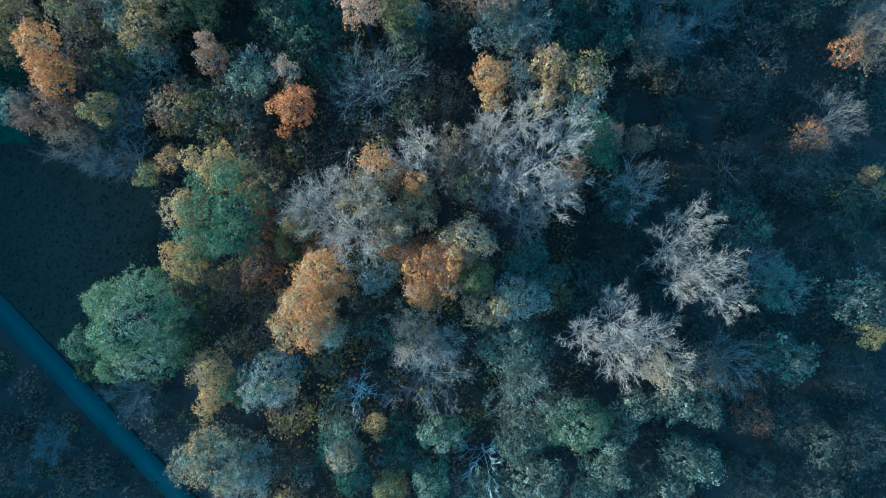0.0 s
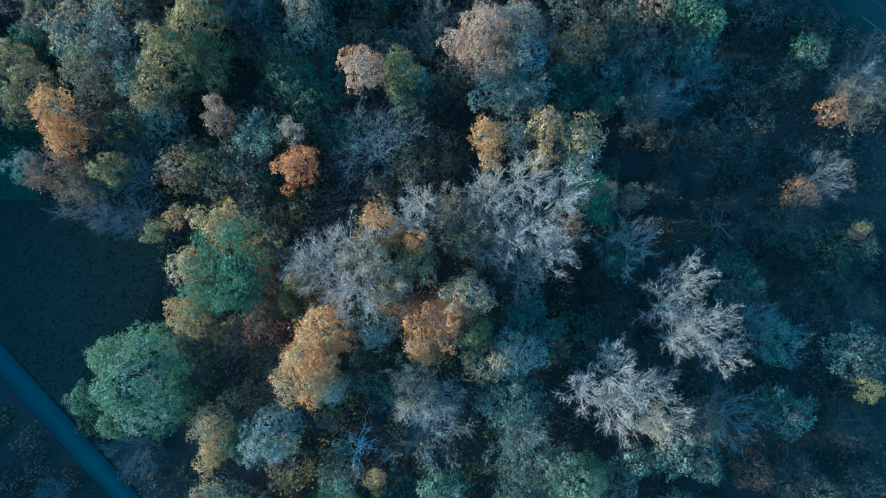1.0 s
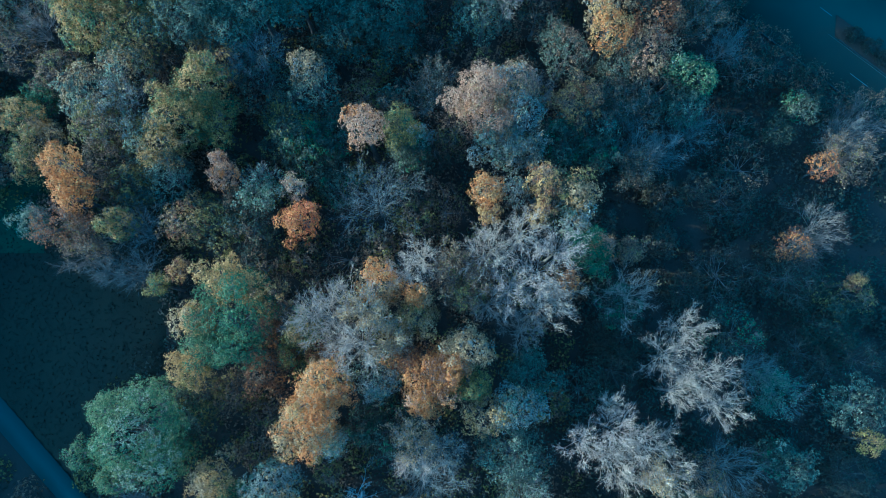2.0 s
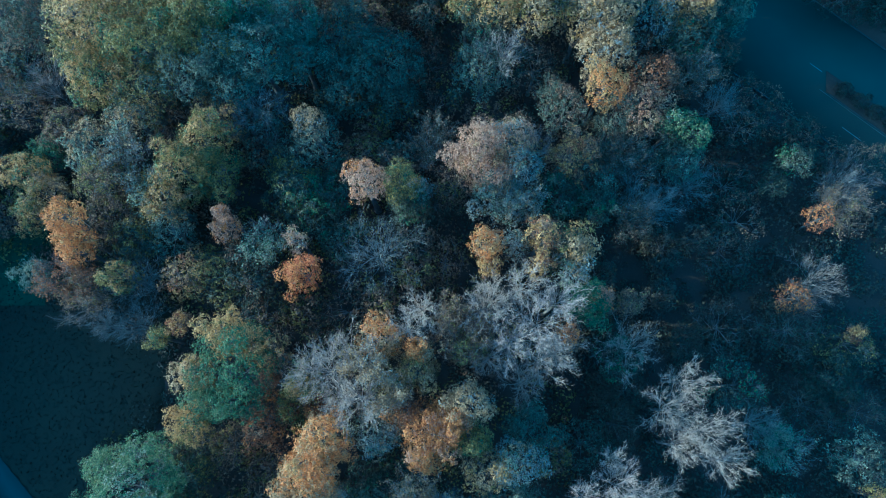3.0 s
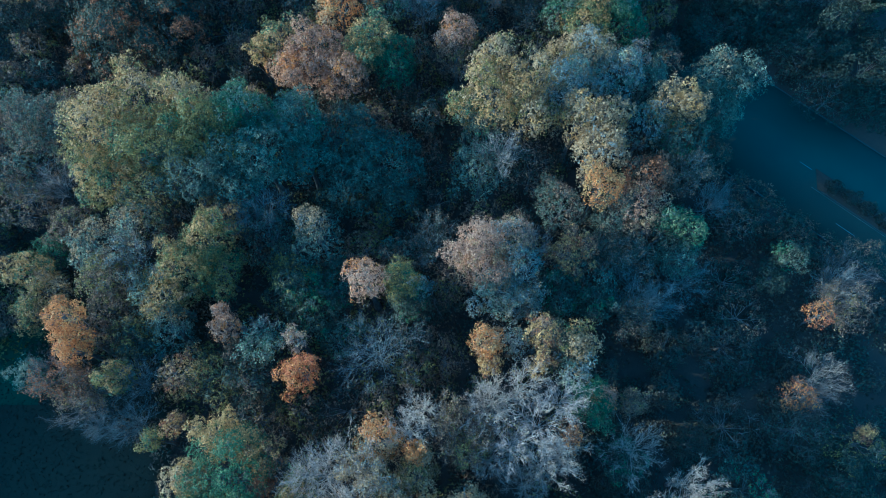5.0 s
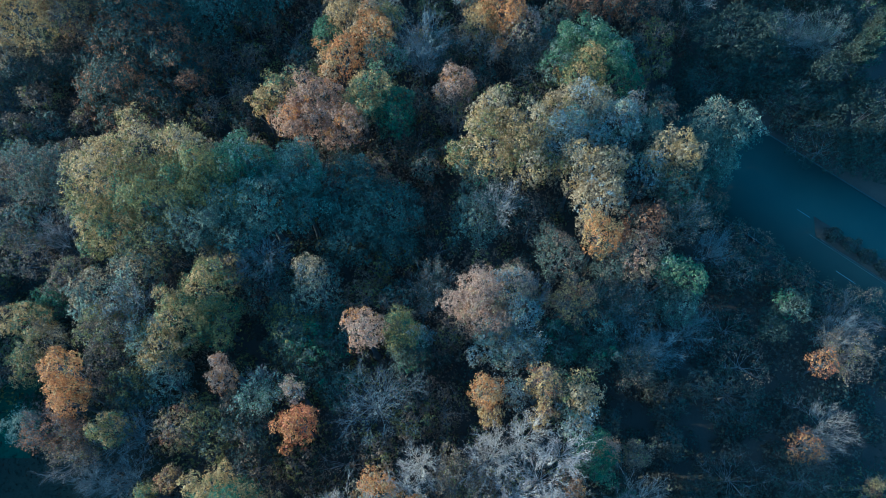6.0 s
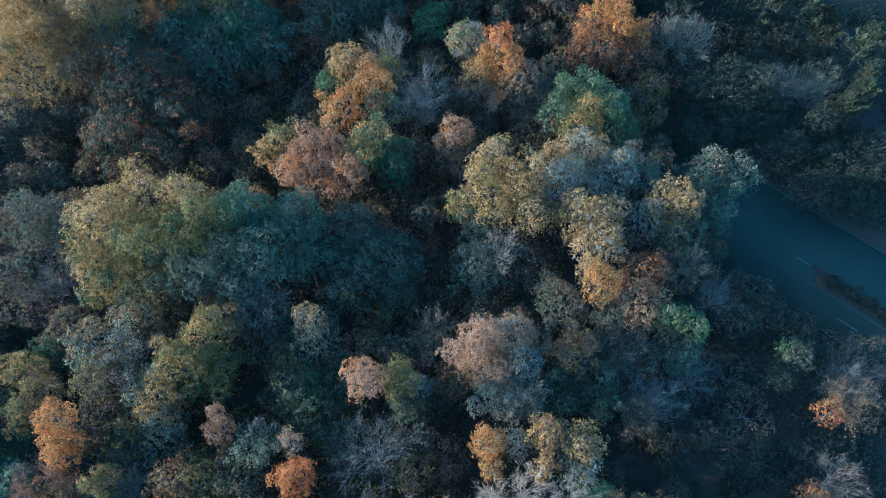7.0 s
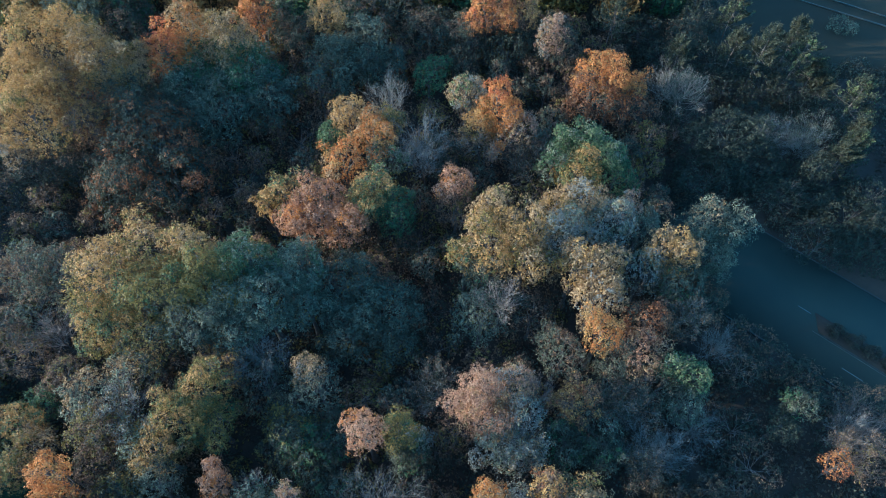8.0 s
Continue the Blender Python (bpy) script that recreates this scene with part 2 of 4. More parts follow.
# palette: main leaf, second leaf, third leaf, words
PALETTE = {
    "orange": ("orange", "orange", "gold", "dense orange autumn leaves"),
    "redorange": ("red", "orange", "orange", "dense red-orange autumn leaves"),
    "orangetan": ("orange", "tan", "gold", "orange and tan autumn leaves"),
    "orangecopper": ("orange", "copper", "orange", "orange-copper autumn leaves"),
    "orangerust": ("orange", "rust", "red", "orange and rust autumn leaves"),
    "gold": ("gold", "gold", "olive", "golden autumn leaves"),
    "goldtan": ("gold", "tan", "gold", "golden and tan autumn leaves"),
    "tangold": ("tan", "gold", "olive", "tan and golden autumn leaves"),
    "tan": ("tan", "tan", "grey", "dry tan autumn leaves"),
    "goldbrown": ("gold", "brown", "rust", "golden-brown autumn leaves"),
    "goldolive": ("gold", "olive", "tan", "golden and olive autumn leaves"),
    "goldgreen": ("gold", "lime", "olive", "golden-green turning leaves"),
    "olivegold": ("olive", "gold", "lime", "olive and golden turning leaves"),
    "olive": ("olive", "olive", "green", "olive-green turning leaves"),
    "olivebrown": ("olive", "brown", "brown", "olive-brown turning leaves"),
    "darkolive": ("olive", "dark", "dark", "dark olive leaves, toned down for shade"),
    # darkened to pass for the shade of the taller golden trees
    "brownolive": ("dark", "rust", "yew", "dark brown and olive autumn leaves, darkened for shade"),
    "brown": ("brown", "brown", "olive", "brown withered leaves"),
    "rust": ("rust", "brown", "orange", "rust-brown autumn leaves"),
    "rustdark": ("rust", "brown", "dark", "dark rust leaves, toned down for shade"),
    "redbrown": ("rust", "rust", "brown", "thin red-brown leaves"),
    "copper": ("copper", "pink", "orange", "copper-pink autumn leaves"),
    "pink": ("pink", "pink", "copper", "dusty pink autumn leaves"),
    "pinktan": ("copper", "tan", "pink", "pinkish tan autumn leaves"),
    "palepink": ("pink", "tan", "grey", "pale rosy withered leaves"),
    "green": ("green", "green", "lime", "green leaves"),
    "greenlit": ("lime", "green", "green", "bright green leaves"),
    "greenolive": ("lime", "green", "sage", "green and yellowing leaves"),
    "sagegreen": ("green", "sage", "teal", "sage-green leaves"),
    "sagegrey": ("grey", "sage", "tan", "grey-green leaves"),
    "sageolive": ("sage", "olive", "gold", "sage and olive leaves"),
    "sage": ("sage", "sage", "green", "pale sage-green leaves"),
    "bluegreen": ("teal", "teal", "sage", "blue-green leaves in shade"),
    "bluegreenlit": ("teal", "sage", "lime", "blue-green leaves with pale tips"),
    # the next four mix in dark leaves to imitate shade
    "bluedark": ("teal", "dark", "teal", "dark blue-green leaves, toned down for shade"),
    "darkgreen": ("dark", "teal", "green", "dark green leaves, toned down for shade"),
    "dark": ("dark", "brown", "dark", "dark undergrowth leaves, coloured for shaded gaps"),
    "dimsage": ("teal", "dark", "sage", "dull sage-green leaves, toned down for shade"),
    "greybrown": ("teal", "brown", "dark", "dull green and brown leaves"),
    # shade is in the colour: lowered bramble and dark leaves
    "dim": ("bramble", "dark", "bramble", "dull leaves coloured dark for deep shade"),
    # deep shade put into the leaf colour
    "dimteal": ("yew", "yew", "dark", "dark grey-green leaves with shade put into their colour"),
    "tealtan": ("teal", "tan", "sage", "grey-green leaves with tan tips"),
    "yellow": ("yellow", "gold", "yellow", "bright yellow leaves"),
    "yelloworange": ("gold", "orange", "gold", "smooth yellow-orange crown"),
    "paleyellow": ("tan", "lime", "grey", "thin pale yellow leaves"),
    "pinegrey": ("needle", "dark", "needle", "grey-green upright needles"),
    # sunlit tips and dark body put in as yellow-green and near-black needles
    "pinegold": ("needle", "yew", "lime", "upright needles, some coloured yellow-green for sunlight"),
}
COUNT, STANDING = [0], []
TREE_OF = {"orange": "maple_tree", "red": "maple_tree", "copper": "beech_tree", "pink": "beech_tree", "rust": "beech_tree", "brown": "beech_tree", "green": "ash_tree", "lime": "ash_tree", "sage": "ash_tree", "grey": "ash_tree", "teal": "alder_tree", "dark": "alder_tree"}
LEAVES_PER_TUFT, TWIG = 13, 0.013
LEAF_WORD = {"green": "green", "lime": "yellow-green", "olive": "olive", "gold": "golden", "tan": "tan", "orange": "orange", "red": "red", "copper": "copper", "pink": "pink", "rust": "rust", "brown": "brown", "sage": "sage", "grey": "grey", "teal": "blue-green", "dark": "dark green", "bramble": "dull green", "needle": "green", "yew": "shade-dark", "yellow": "yellow"}


def base_of(name, x, y, label, category):
    STANDING.append((x, y))
    root = new(name)
    root.empty_display_size = 0.5
    root.matrix_world = pose(x, y, ground_height(x, y))
    return tagged(root, label, category, "trees of the wood" if category != "shrub" else "shrubs of the undergrowth")


def trunk_and_limbs(root, rs, height, top, ends, girth, bark, limb_label=""):
    """A flared trunk up to top, and limbs from it to the given ends."""
    bend = rs.normal(size=2) * 0.02 * height
    a, b, c = np.array([[0, 0, -0.3]]), np.array([[bend[0], bend[1], top[2] * 0.5]]), np.array([top])
    v1, q1 = tubes(a, b, c, [girth], [girth * 0.35], 7, 6)
    low = v1[:, 2] < 0.25
    v1[low, :2] *= 1.55
    part("trunk", quick_mesh("trunk", v1, q1, [BARK[bark]]), root)
    n = len(ends)
    s = 0.3 + 0.65 * rs.random(n)[:, None]
    start = (1 - s) ** 2 * a + 2 * s * (1 - s) * b + s * s * c
    mid = (start + ends) / 2 + np.stack([rs.normal(size=n) * 0.05, rs.normal(size=n) * 0.05, 0.06 + 0.06 * rs.random(n)], axis=1) * height * 0.5
    return start, mid, tubes(start, mid, ends, np.full(n, girth * 0.3), np.full(n, girth * 0.08), 3, 2)


def leafy(x, y, height, radius, palette, full=1.0, deep=0.0, tuft=0.0, leaf=0.0, upright=0.0):
    """A tree or shrub with leaves: an uneven crown of many lobes, set with tufts of leaves, over trunk and limbs."""
    COUNT[0] += 1
    rs = np.random.default_rng(1000 + COUNT[0])
    one, two, three, words = PALETTE[palette]
    shrub = height < 7.5
    name = "shrub" if shrub else TREE_OF.get(one, "oak_tree")
    kind = "shrub" if shrub else "tree"
    size_word = "low spreading shrub" if shrub else ("tall" if height > 17 else "mid-height") + " broadleaf tree"
    root = base_of(name, x, y, f"{size_word} with {'sparse ' if full < 0.75 else ''}{words}", kind)
    far = 1 + max(0.0, y - 15) / 320
    if words.startswith("dark"):
        far *= 1.3
    tuft, leaf = tuft or 0.5 * far, leaf or 0.124 * far
    rz = deep * radius if deep else max(radius * rs.uniform(0.85, 1.1), 0.34 * height)
    rz = min(0.49 * height, rz)
    mid = np.array([0, 0, height - rz])
    squash = np.array([rs.uniform(0.86, 1.12), rs.uniform(0.86, 1.12), 1.0]) * np.array([radius * 0.86, radius * 0.86, rz * 0.93])
    n_lobe = int(np.clip(12 + 6 * radius, 16, 50))
    dirs = sphere_dirs(n_lobe, rs, -0.5)
    wave = np.array([noise.noise((d[0] * 1.3 + COUNT[0], d[1] * 1.3, d[2] * 1.3)) for d in dirs])
    reach = (rs.uniform(0.55, 0.92, n_lobe) * (1 + 0.7 * wave))[:, None]
    lobe_c = mid + dirs * reach * squash
    lobe_r = radius * rs.uniform(0.13, 0.34, n_lobe)
    lobe_c = np.concatenate([lobe_c, [mid + [0, 0, rz * 0.1]]])
    lobe_r = np.append(lobe_r, radius * 0.6)
    # tufts over the lobes' shells
    tc, tn, tl = [], [], []
    for k in range(len(lobe_c)):
        n = max(6, int(4 * np.pi * lobe_r[k] ** 2 * 0.55 / (tuft * tuft) * full * (0.5 if k == n_lobe else 1.0)))
        d = sphere_dirs(n, rs, -0.2)
        stretch = np.array([1, 1, 1 + upright])
        p = lobe_c[k] + d * lobe_r[k] * stretch * rs.uniform(0.55, 1.28, n)[:, None]
        keep = np.ones(n, bool)
        for m in range(len(lobe_c)):
            if m != k:
                keep &= np.linalg.norm(p - lobe_c[m], axis=1) > lobe_r[m] * 0.92
        out = unit(d + 0.6 * unit(p - mid))
        keep &= p[:, 2] > height * 0.1
        keep &= (p[:, 2] > mid[2] - rz * 0.25) | (rs.random(n) < 0.25)
        tc.append(p[keep])
        tn.append(out[keep])
        tl.append(np.full(keep.sum(), k))
    tc, tn, tl = np.concatenate(tc), np.concatenate(tn), np.concatenate(tl)
    if upright:
        tn = unit(tn + [0, 0, 1.2 * upright])
    per = max(5, int(LEAVES_PER_TUFT * min(1.0, 0.55 + 0.45 * full)))
    n = len(tc) * per
    which = np.repeat(np.arange(len(tc)), per)
    off = unit(rs.normal(size=(n, 3))) * (rs.random((n, 1)) ** 0.45) * tuft * rs.uniform(0.55, 1.05, len(tc))[which][:, None]
    side = (off * tn[which]).sum(axis=1, keepdims=True)
    off = off - np.minimum(side, 0) * tn[which] * 0.8 + tn[which] * upright * 0.5 * rs.random((n, 1))
    c = tc[which] + off
    nrm = unit(tn[which] * 0.7 + unit(off) * 0.5 + rs.normal(size=(n, 3)) * 0.55 + [0, 0, 0.25])
    sizes = leaf * rs.uniform(0.6, 1.35, n)
    v, q = leaf_cards(c, nrm, sizes, rs, 2.0 + upright * 0.5)
    lobe_pick = rs.choice(3, size=len(lobe_c), p=(0.55, 0.3, 0.15))
    tuft_pick = np.where(rs.random(len(tc)) < 0.6, lobe_pick[tl], rs.choice(3, size=len(tc), p=(0.5, 0.33, 0.17)))
    crown = quick_mesh("crown", v, q, [LEAF[one], LEAF[two], LEAF[three]], tuft_pick[which])
    girth = 0.02 * height + 0.012 * radius
    ends = lobe_c[rs.permutation(n_lobe)[:14]]
    start, bow, limbs = trunk_and_limbs(root, rs, height, mid + [0, 0, rz * 0.25], ends, girth, "oak")
    # twigs that show between the leaves
    m = min(len(tc), int(len(tc) * (0.6 if full < 0.85 else 0.18)))
    pick = rs.choice(len(tc), m, replace=False)
    e = tc[pick] + tn[pick] * tuft * rs.uniform(0.5, 1.3, m)[:, None]
    b = lobe_c[tl[pick]]
    twigs = slivers(b, e, np.full(m, 0.035), rs)
    tone = "greypink" if full < 0.6 else "oak"
    v, q = joined([limbs, twigs])
    tagged(part("branchwork", quick_mesh("branchwork", v, q, [BARK[tone]]), root), kind="stuff")
    part("crown", crown, root)
    return root


def bare(x, y, height, radius, bark, up=0.8, leaves="", name="bare_tree"):
    """A leafless or nearly leafless tree: trunk, limbs with their branches and twigs, and the last few leaves."""
    COUNT[0] += 1
    rs = np.random.default_rng(5000 + COUNT[0])
    words = {"white": "pale whitish twigs", "pinkwhite": "pale rosy twigs", "greypink": "rosy grey twigs", "blue": "fine blue-grey twigs", "dead": "bleached crooked branches"}[bark]
    tail = f" and few {LEAF_WORD[PALETTE[leaves][0]]} leaves" if leaves else ""
    size_word = "tall" if height > 16 else "mid-height" if height > 9 else "small"
    if bark in ("white", "pinkwhite"):
        name = "birch_tree"
    root = base_of(name, x, y, f"{size_word} leafless tree with {words}{tail}", "tree")
    rz = min(0.5 * height, radius * (0.8 + 0.35 * up))
    mid = np.array([0, 0, height - rz])
    girth = 0.013 * height + 0.008 * radius
    dead = bark == "dead"
    crooked, thick = (3.0, 1.4) if dead else (1.0, 0.8) if bark == "blue" else (1.0, 1.0)
    fine = bark == "blue"
    n1 = 7 if dead else int(np.clip(12 + radius, 14, 18)) + (6 if fine else 2)
    d1 = sphere_dirs(n1, rs, 0.0)
    ends = mid + d1 * np.array([radius, radius, rz]) * rs.uniform(0.42, 0.9, n1)[:, None]
    low = mid - [0, 0, rz * 0.75]
    top = mid + [0, 0, rz * 0.35]
    bend = rs.normal(size=2) * 0.02 * height
    a, b, c = np.array([[0, 0, -0.3]]), np.array([[bend[0], bend[1], top[2] * 0.5]]), np.array([top])
    v, q = tubes(a, b, c, [girth], [girth * 0.16], 8, 7)
    v[v[:, 2] < 0.25, :2] *= 1.5
    part("trunk", quick_mesh("trunk", v, q, [BARK["dead" if dead else "oak"]]), root)
    first = low[2] / top[2]
    s = rs.uniform(max(0.15, first * 0.7), 0.92, n1)[:, None]
    start = (1 - s) ** 2 * a + 2 * s * (1 - s) * b + s * s * c
    flat_way = (ends - start) * np.array([1, 1, 0.35])
    bow = start + flat_way * 0.5 + np.stack([rs.normal(size=n1), rs.normal(size=n1), np.abs(rs.normal(size=n1))], axis=1) * 0.05 * radius * crooked
    layers = [[tubes(start[k:k + 1], bow[k:k + 1], ends[k:k + 1], [girth * 0.13 * thick + 0.014], [0.013], 3, 4) for k in range(n1)]]

    def shoots(p0, p1, p2, per, length, spread, r0, r1, segs, lo, fine_end=False):
        n = len(p0) * per
        w = np.repeat(np.arange(len(p0)), per)
        s = np.sqrt(rs.uniform(lo * lo, 1.0, n))[:, None]
        a = (1 - s) ** 2 * p0[w] + 2 * s * (1 - s) * p1[w] + s * s * p2[w]
        along = unit(p2[w] - p0[w])
        d = unit(along + unit(rs.normal(size=(n, 3))) * spread + unit(a - low) * 0.5 + np.array([0, 0, 0.35 * up]))
        ln = length * rs.uniform(0.5, 1.25, n)[:, None]
        e = a + d * ln
        m = (a + e) / 2 + rs.normal(size=(n, 3)) * ln * 0.07 * crooked + np.array([0, 0, -0.05]) * ln * up
        made, each = [], n // n1
        for k in range(n1):
            g = slice(k * each, (k + 1) * each)
            made.append(tubes(a[g], m[g], e[g], np.full(each, r0), np.full(each, r1), 3, segs) if segs else slivers(a[g], e[g], np.full(each, r0), rs) if fine_end else spikes(a[g], e[g], np.full(each, r0)))
        layers.append(made)
        return a, m, e

    lv2 = shoots(start, bow, ends, 6, radius * 0.44, 0.95 if dead or fine else 0.88, 0.022 * thick, 0.011 * thick, 2, 0.15)
    lv3 = shoots(*lv2, 5, radius * 0.28, 1.05 if dead or fine else 1.0, 0.013 * thick, 0.01, 2 if dead else 0, 0.12)
    if not dead:
        shoots(*lv3, 6, min(0.95, radius * 0.18), 1.15, TWIG * (0.6 if fine else 0.75), 0.0, 0, 0.1, fine_end=True)
    for k in range(n1):
        v, q = joined([made[k] for made in layers[:2]])
        limb = part("limb", quick_mesh("limb", v, q, [BARK[bark]]), root)
        v, q = joined([made[k] for made in layers[2:]])
        tagged(part("twig_spray", quick_mesh("twig_spray", v, q, [BARK[bark]]), limb), kind="stuff")
    if leaves:
        one, two, three, _ = PALETTE[leaves]
        tips = lv3[2]
        cut = rs.normal(size=3) * [1, 1, 0.3]
        score = tips @ cut + rs.normal(size=len(tips)) * radius * 0.5
        tips = tips[np.argsort(score)[: int(len(tips) * 0.6)]]
        per = 9
        n = len(tips) * per
        c = np.repeat(tips, per, axis=0) + rs.normal(size=(n, 3)) * 0.24
        v, q = leaf_cards(c, rs.normal(size=(n, 3)) + [0, 0, 0.6], 0.18 * rs.uniform(0.6, 1.3, n), rs)
        part("crown", quick_mesh("crown", v, q, [LEAF[one], LEAF[two], LEAF[three]], np.repeat(rs.choice(3, len(tips), p=(0.5, 0.33, 0.17)), per)), root, "thin remaining leaves")
    return root


def tufty(x, y, height, radius, palette, full=1.0):
    """A broadleaf tree whose leaves stand in separate bunches."""
    return leafy(x, y, height, radius, palette, full * 0.8, tuft=0.66, leaf=0.17, upright=0.3)


def pine(x, y, height, radius, palette):
    """An upright conifer: boughs in a spiral, each with upswept shoots set with needles."""
    COUNT[0] += 1
    rs = np.random.default_rng(7000 + COUNT[0])
    one, two, three, words = PALETTE[palette]
    root = base_of("pine_tree", x, y, f"tall slender pine tree with {words}", "conifer")
    girth = 0.014 * height
    lean = rs.normal(size=2) * 0.02 * height
    a, b, c = np.array([[0, 0, -0.3]]), np.array([[lean[0] * 0.3, lean[1] * 0.3, height * 0.5]]), np.array([[lean[0], lean[1], height * 0.97]])
    v, q = tubes(a, b, c, [girth], [girth * 0.2], 7, 6)
    part("trunk", quick_mesh("trunk", v, q, [BARK["oak"]]), root)
    n = 34
    f = np.linspace(0.45, 0.97, n)
    turn = np.arange(n) * 2.4 + rs.normal(size=n) * 0.3
    reach = radius * np.clip(1.7 * (1 - f) ** 0.55, 0.3, 1.15) * rs.uniform(0.45, 1.15, n)
    start = np.stack([lean[0] * f, lean[1] * f, height * f * 0.97], axis=1)
    way = np.stack([np.cos(turn), np.sin(turn), np.zeros(n)], axis=1)
    end = start + way * reach[:, None] + np.array([0, 0, 1.0]) * (0.25 * reach + 0.15)[:, None]
    bow = (start + end) / 2 - np.array([0, 0, 0.12]) * reach[:, None]
    v, q = tubes(start, bow, end, np.full(n, 0.05), np.full(n, 0.02), 3, 2)
    part("branchwork", quick_mesh("branchwork", v, q, [BARK["oak"]]), root)
    # shoots along the outer part of each bough, sweeping up
    per = 6
    w = np.repeat(np.arange(n), per)
    s = rs.uniform(0.4, 1.05, n * per)[:, None]
    foot = start[w] + (end - start)[w] * s + rs.normal(size=(n * per, 3)) * 0.12
    rise = unit(way[w] * 0.4 + rs.normal(size=(n * per, 3)) * 0.22 + [0.55, 0.1, 1.0])
    tall = rs.uniform(0.9, 1.9, n * per)
    each = 22
    k = np.repeat(np.arange(n * per), each)
    m = len(k)
    u = rs.random(m)
    p = foot[k] + rise[k] * (tall[k] * u)[:, None]
    d = unit(rise[k] * 0.7 + rs.normal(size=(m, 3)) * 0.5)
    side = unit(np.cross(d, rs.normal(size=(m, 3))))
    ln = (0.42 * (1.15 - 0.55 * u) * rs.uniform(0.7, 1.2, m))[:, None]
    v = np.stack([p, p + d * ln + side * ln * 0.24, p + d * ln - side * ln * 0.24], axis=1).reshape(-1, 3)
    pick = rs.choice(3, size=n * per, p=(0.5, 0.33, 0.17))[k]
    part("crown", quick_mesh("crown", v, np.arange(m * 3).reshape(m, 3), [LEAF[one], LEAF[two], LEAF[three]], pick), root)
    return root


# ---- the ground: one sheet to the horizon, with road, lane, meadow and tracks ----
def ground_height(x, y):
    return 0.25 * noise.noise((x * 0.045, y * 0.045, 0.0)) + 0.12 * noise.noise((x * 0.15, y * 0.15, 3.0))


def graded(lo, hi, step, far):
    inner = list(np.arange(lo, hi + 0.1, step))
    out, d = [], step
    at = 0.0
    while at < far:
        d *= 1.6
        at += d
        out.append(at)
    return [lo - o for o in reversed(out)] + inner + [hi + o for o in out]


def sheet(name, xs, ys, height, mat, label, category):
    gx, gy = np.meshgrid(xs, ys, indexing="ij")
    gz = np.array([[height(a, b) for b in ys] for a in xs])
    i = np.arange(gx.size).reshape(gx.shape)
    q = np.stack([i[:-1, :-1], i[1:, :-1], i[1:, 1:], i[:-1, 1:]], axis=-1).reshape(-1, 4)
    me = quick_mesh(name, np.stack([gx, gy, gz], axis=-1).reshape(-1, 3), q, [mat])
    me.polygons.foreach_set("use_smooth", np.ones(len(q), dtype=bool))
    return tagged(new(name, me), label, category, kind="structure")


def strip(name, left, right, z, mat, label, category, kind="structure", thick=0.12, steps=14):
    """A slab between two edge lines, each given by its end points."""
    s = np.linspace(0, 1, steps + 1)[:, None]
    a = np.array(left[0]) * (1 - s) + np.array(left[1]) * s
    b = np.array(right[0]) * (1 - s) + np.array(right[1]) * s
    n = steps + 1
    ring = []
    for p, dz in ((a, -thick), (a, 0.0), (b, 0.0), (b, -thick)):
        ring.append(np.concatenate([p, np.full((n, 1), z + dz)], axis=1))
    v = np.stack(ring, axis=1).reshape(-1, 3)
    i = np.arange(n * 4).reshape(n, 4)
    q = [np.stack([i[:-1, k], i[1:, k], i[1:, (k + 1) % 4], i[:-1, (k + 1) % 4]], axis=-1) for k in range(4)]
    q = np.concatenate([*q, [[i[0, 0], i[0, 1], i[0, 2], i[0, 3]], [i[-1, 3], i[-1, 2], i[-1, 1], i[-1, 0]]]])
    me = quick_mesh(name, v, q, [mat])
    return tagged(new(name, me), label, category, kind=kind)


sheet("ground", graded(-130, 130, 2.5, 1500), graded(-80, 190, 2.5, 1500), ground_height, LITTER, "dark forest floor covered with fallen leaves", "ground")

# country lane along the meadow
LANE_A, LANE_B = np.array((-89.0, 16.2)), np.array((-16.6, -58.1))
along = (LANE_B - LANE_A) / np.linalg.norm(LANE_B - LANE_A)
across = np.array((-along[1], along[0]))
strip("road_lane", (tuple(LANE_A + across * 1.6), tuple(LANE_B + across * 1.6)), (tuple(LANE_A - across * 1.6), tuple(LANE_B - across * 1.6)), 0.46, LANE, "narrow paved lane in the shade of the wood", "road", thick=0.5)

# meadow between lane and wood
sheet("meadow", np.arange(-100, -33, 1.5), np.arange(-24, 40, 1.5), lambda a, b: ground_height(a, b) + 0.34 - 0.9 * max(0.0, (-LANE_A[0] + a) * across[0] + (-LANE_A[1] + b) * across[1] < 0.6) - 0.9 * (a > -43 + 0.2 * b), GRASS, "mown meadow, its grass coloured dark for shade", "meadow")

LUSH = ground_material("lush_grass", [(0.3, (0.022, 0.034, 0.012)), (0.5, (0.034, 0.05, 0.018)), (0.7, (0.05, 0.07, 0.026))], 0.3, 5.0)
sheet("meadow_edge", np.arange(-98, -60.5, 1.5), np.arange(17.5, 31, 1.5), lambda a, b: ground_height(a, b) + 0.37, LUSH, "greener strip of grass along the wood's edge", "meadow")


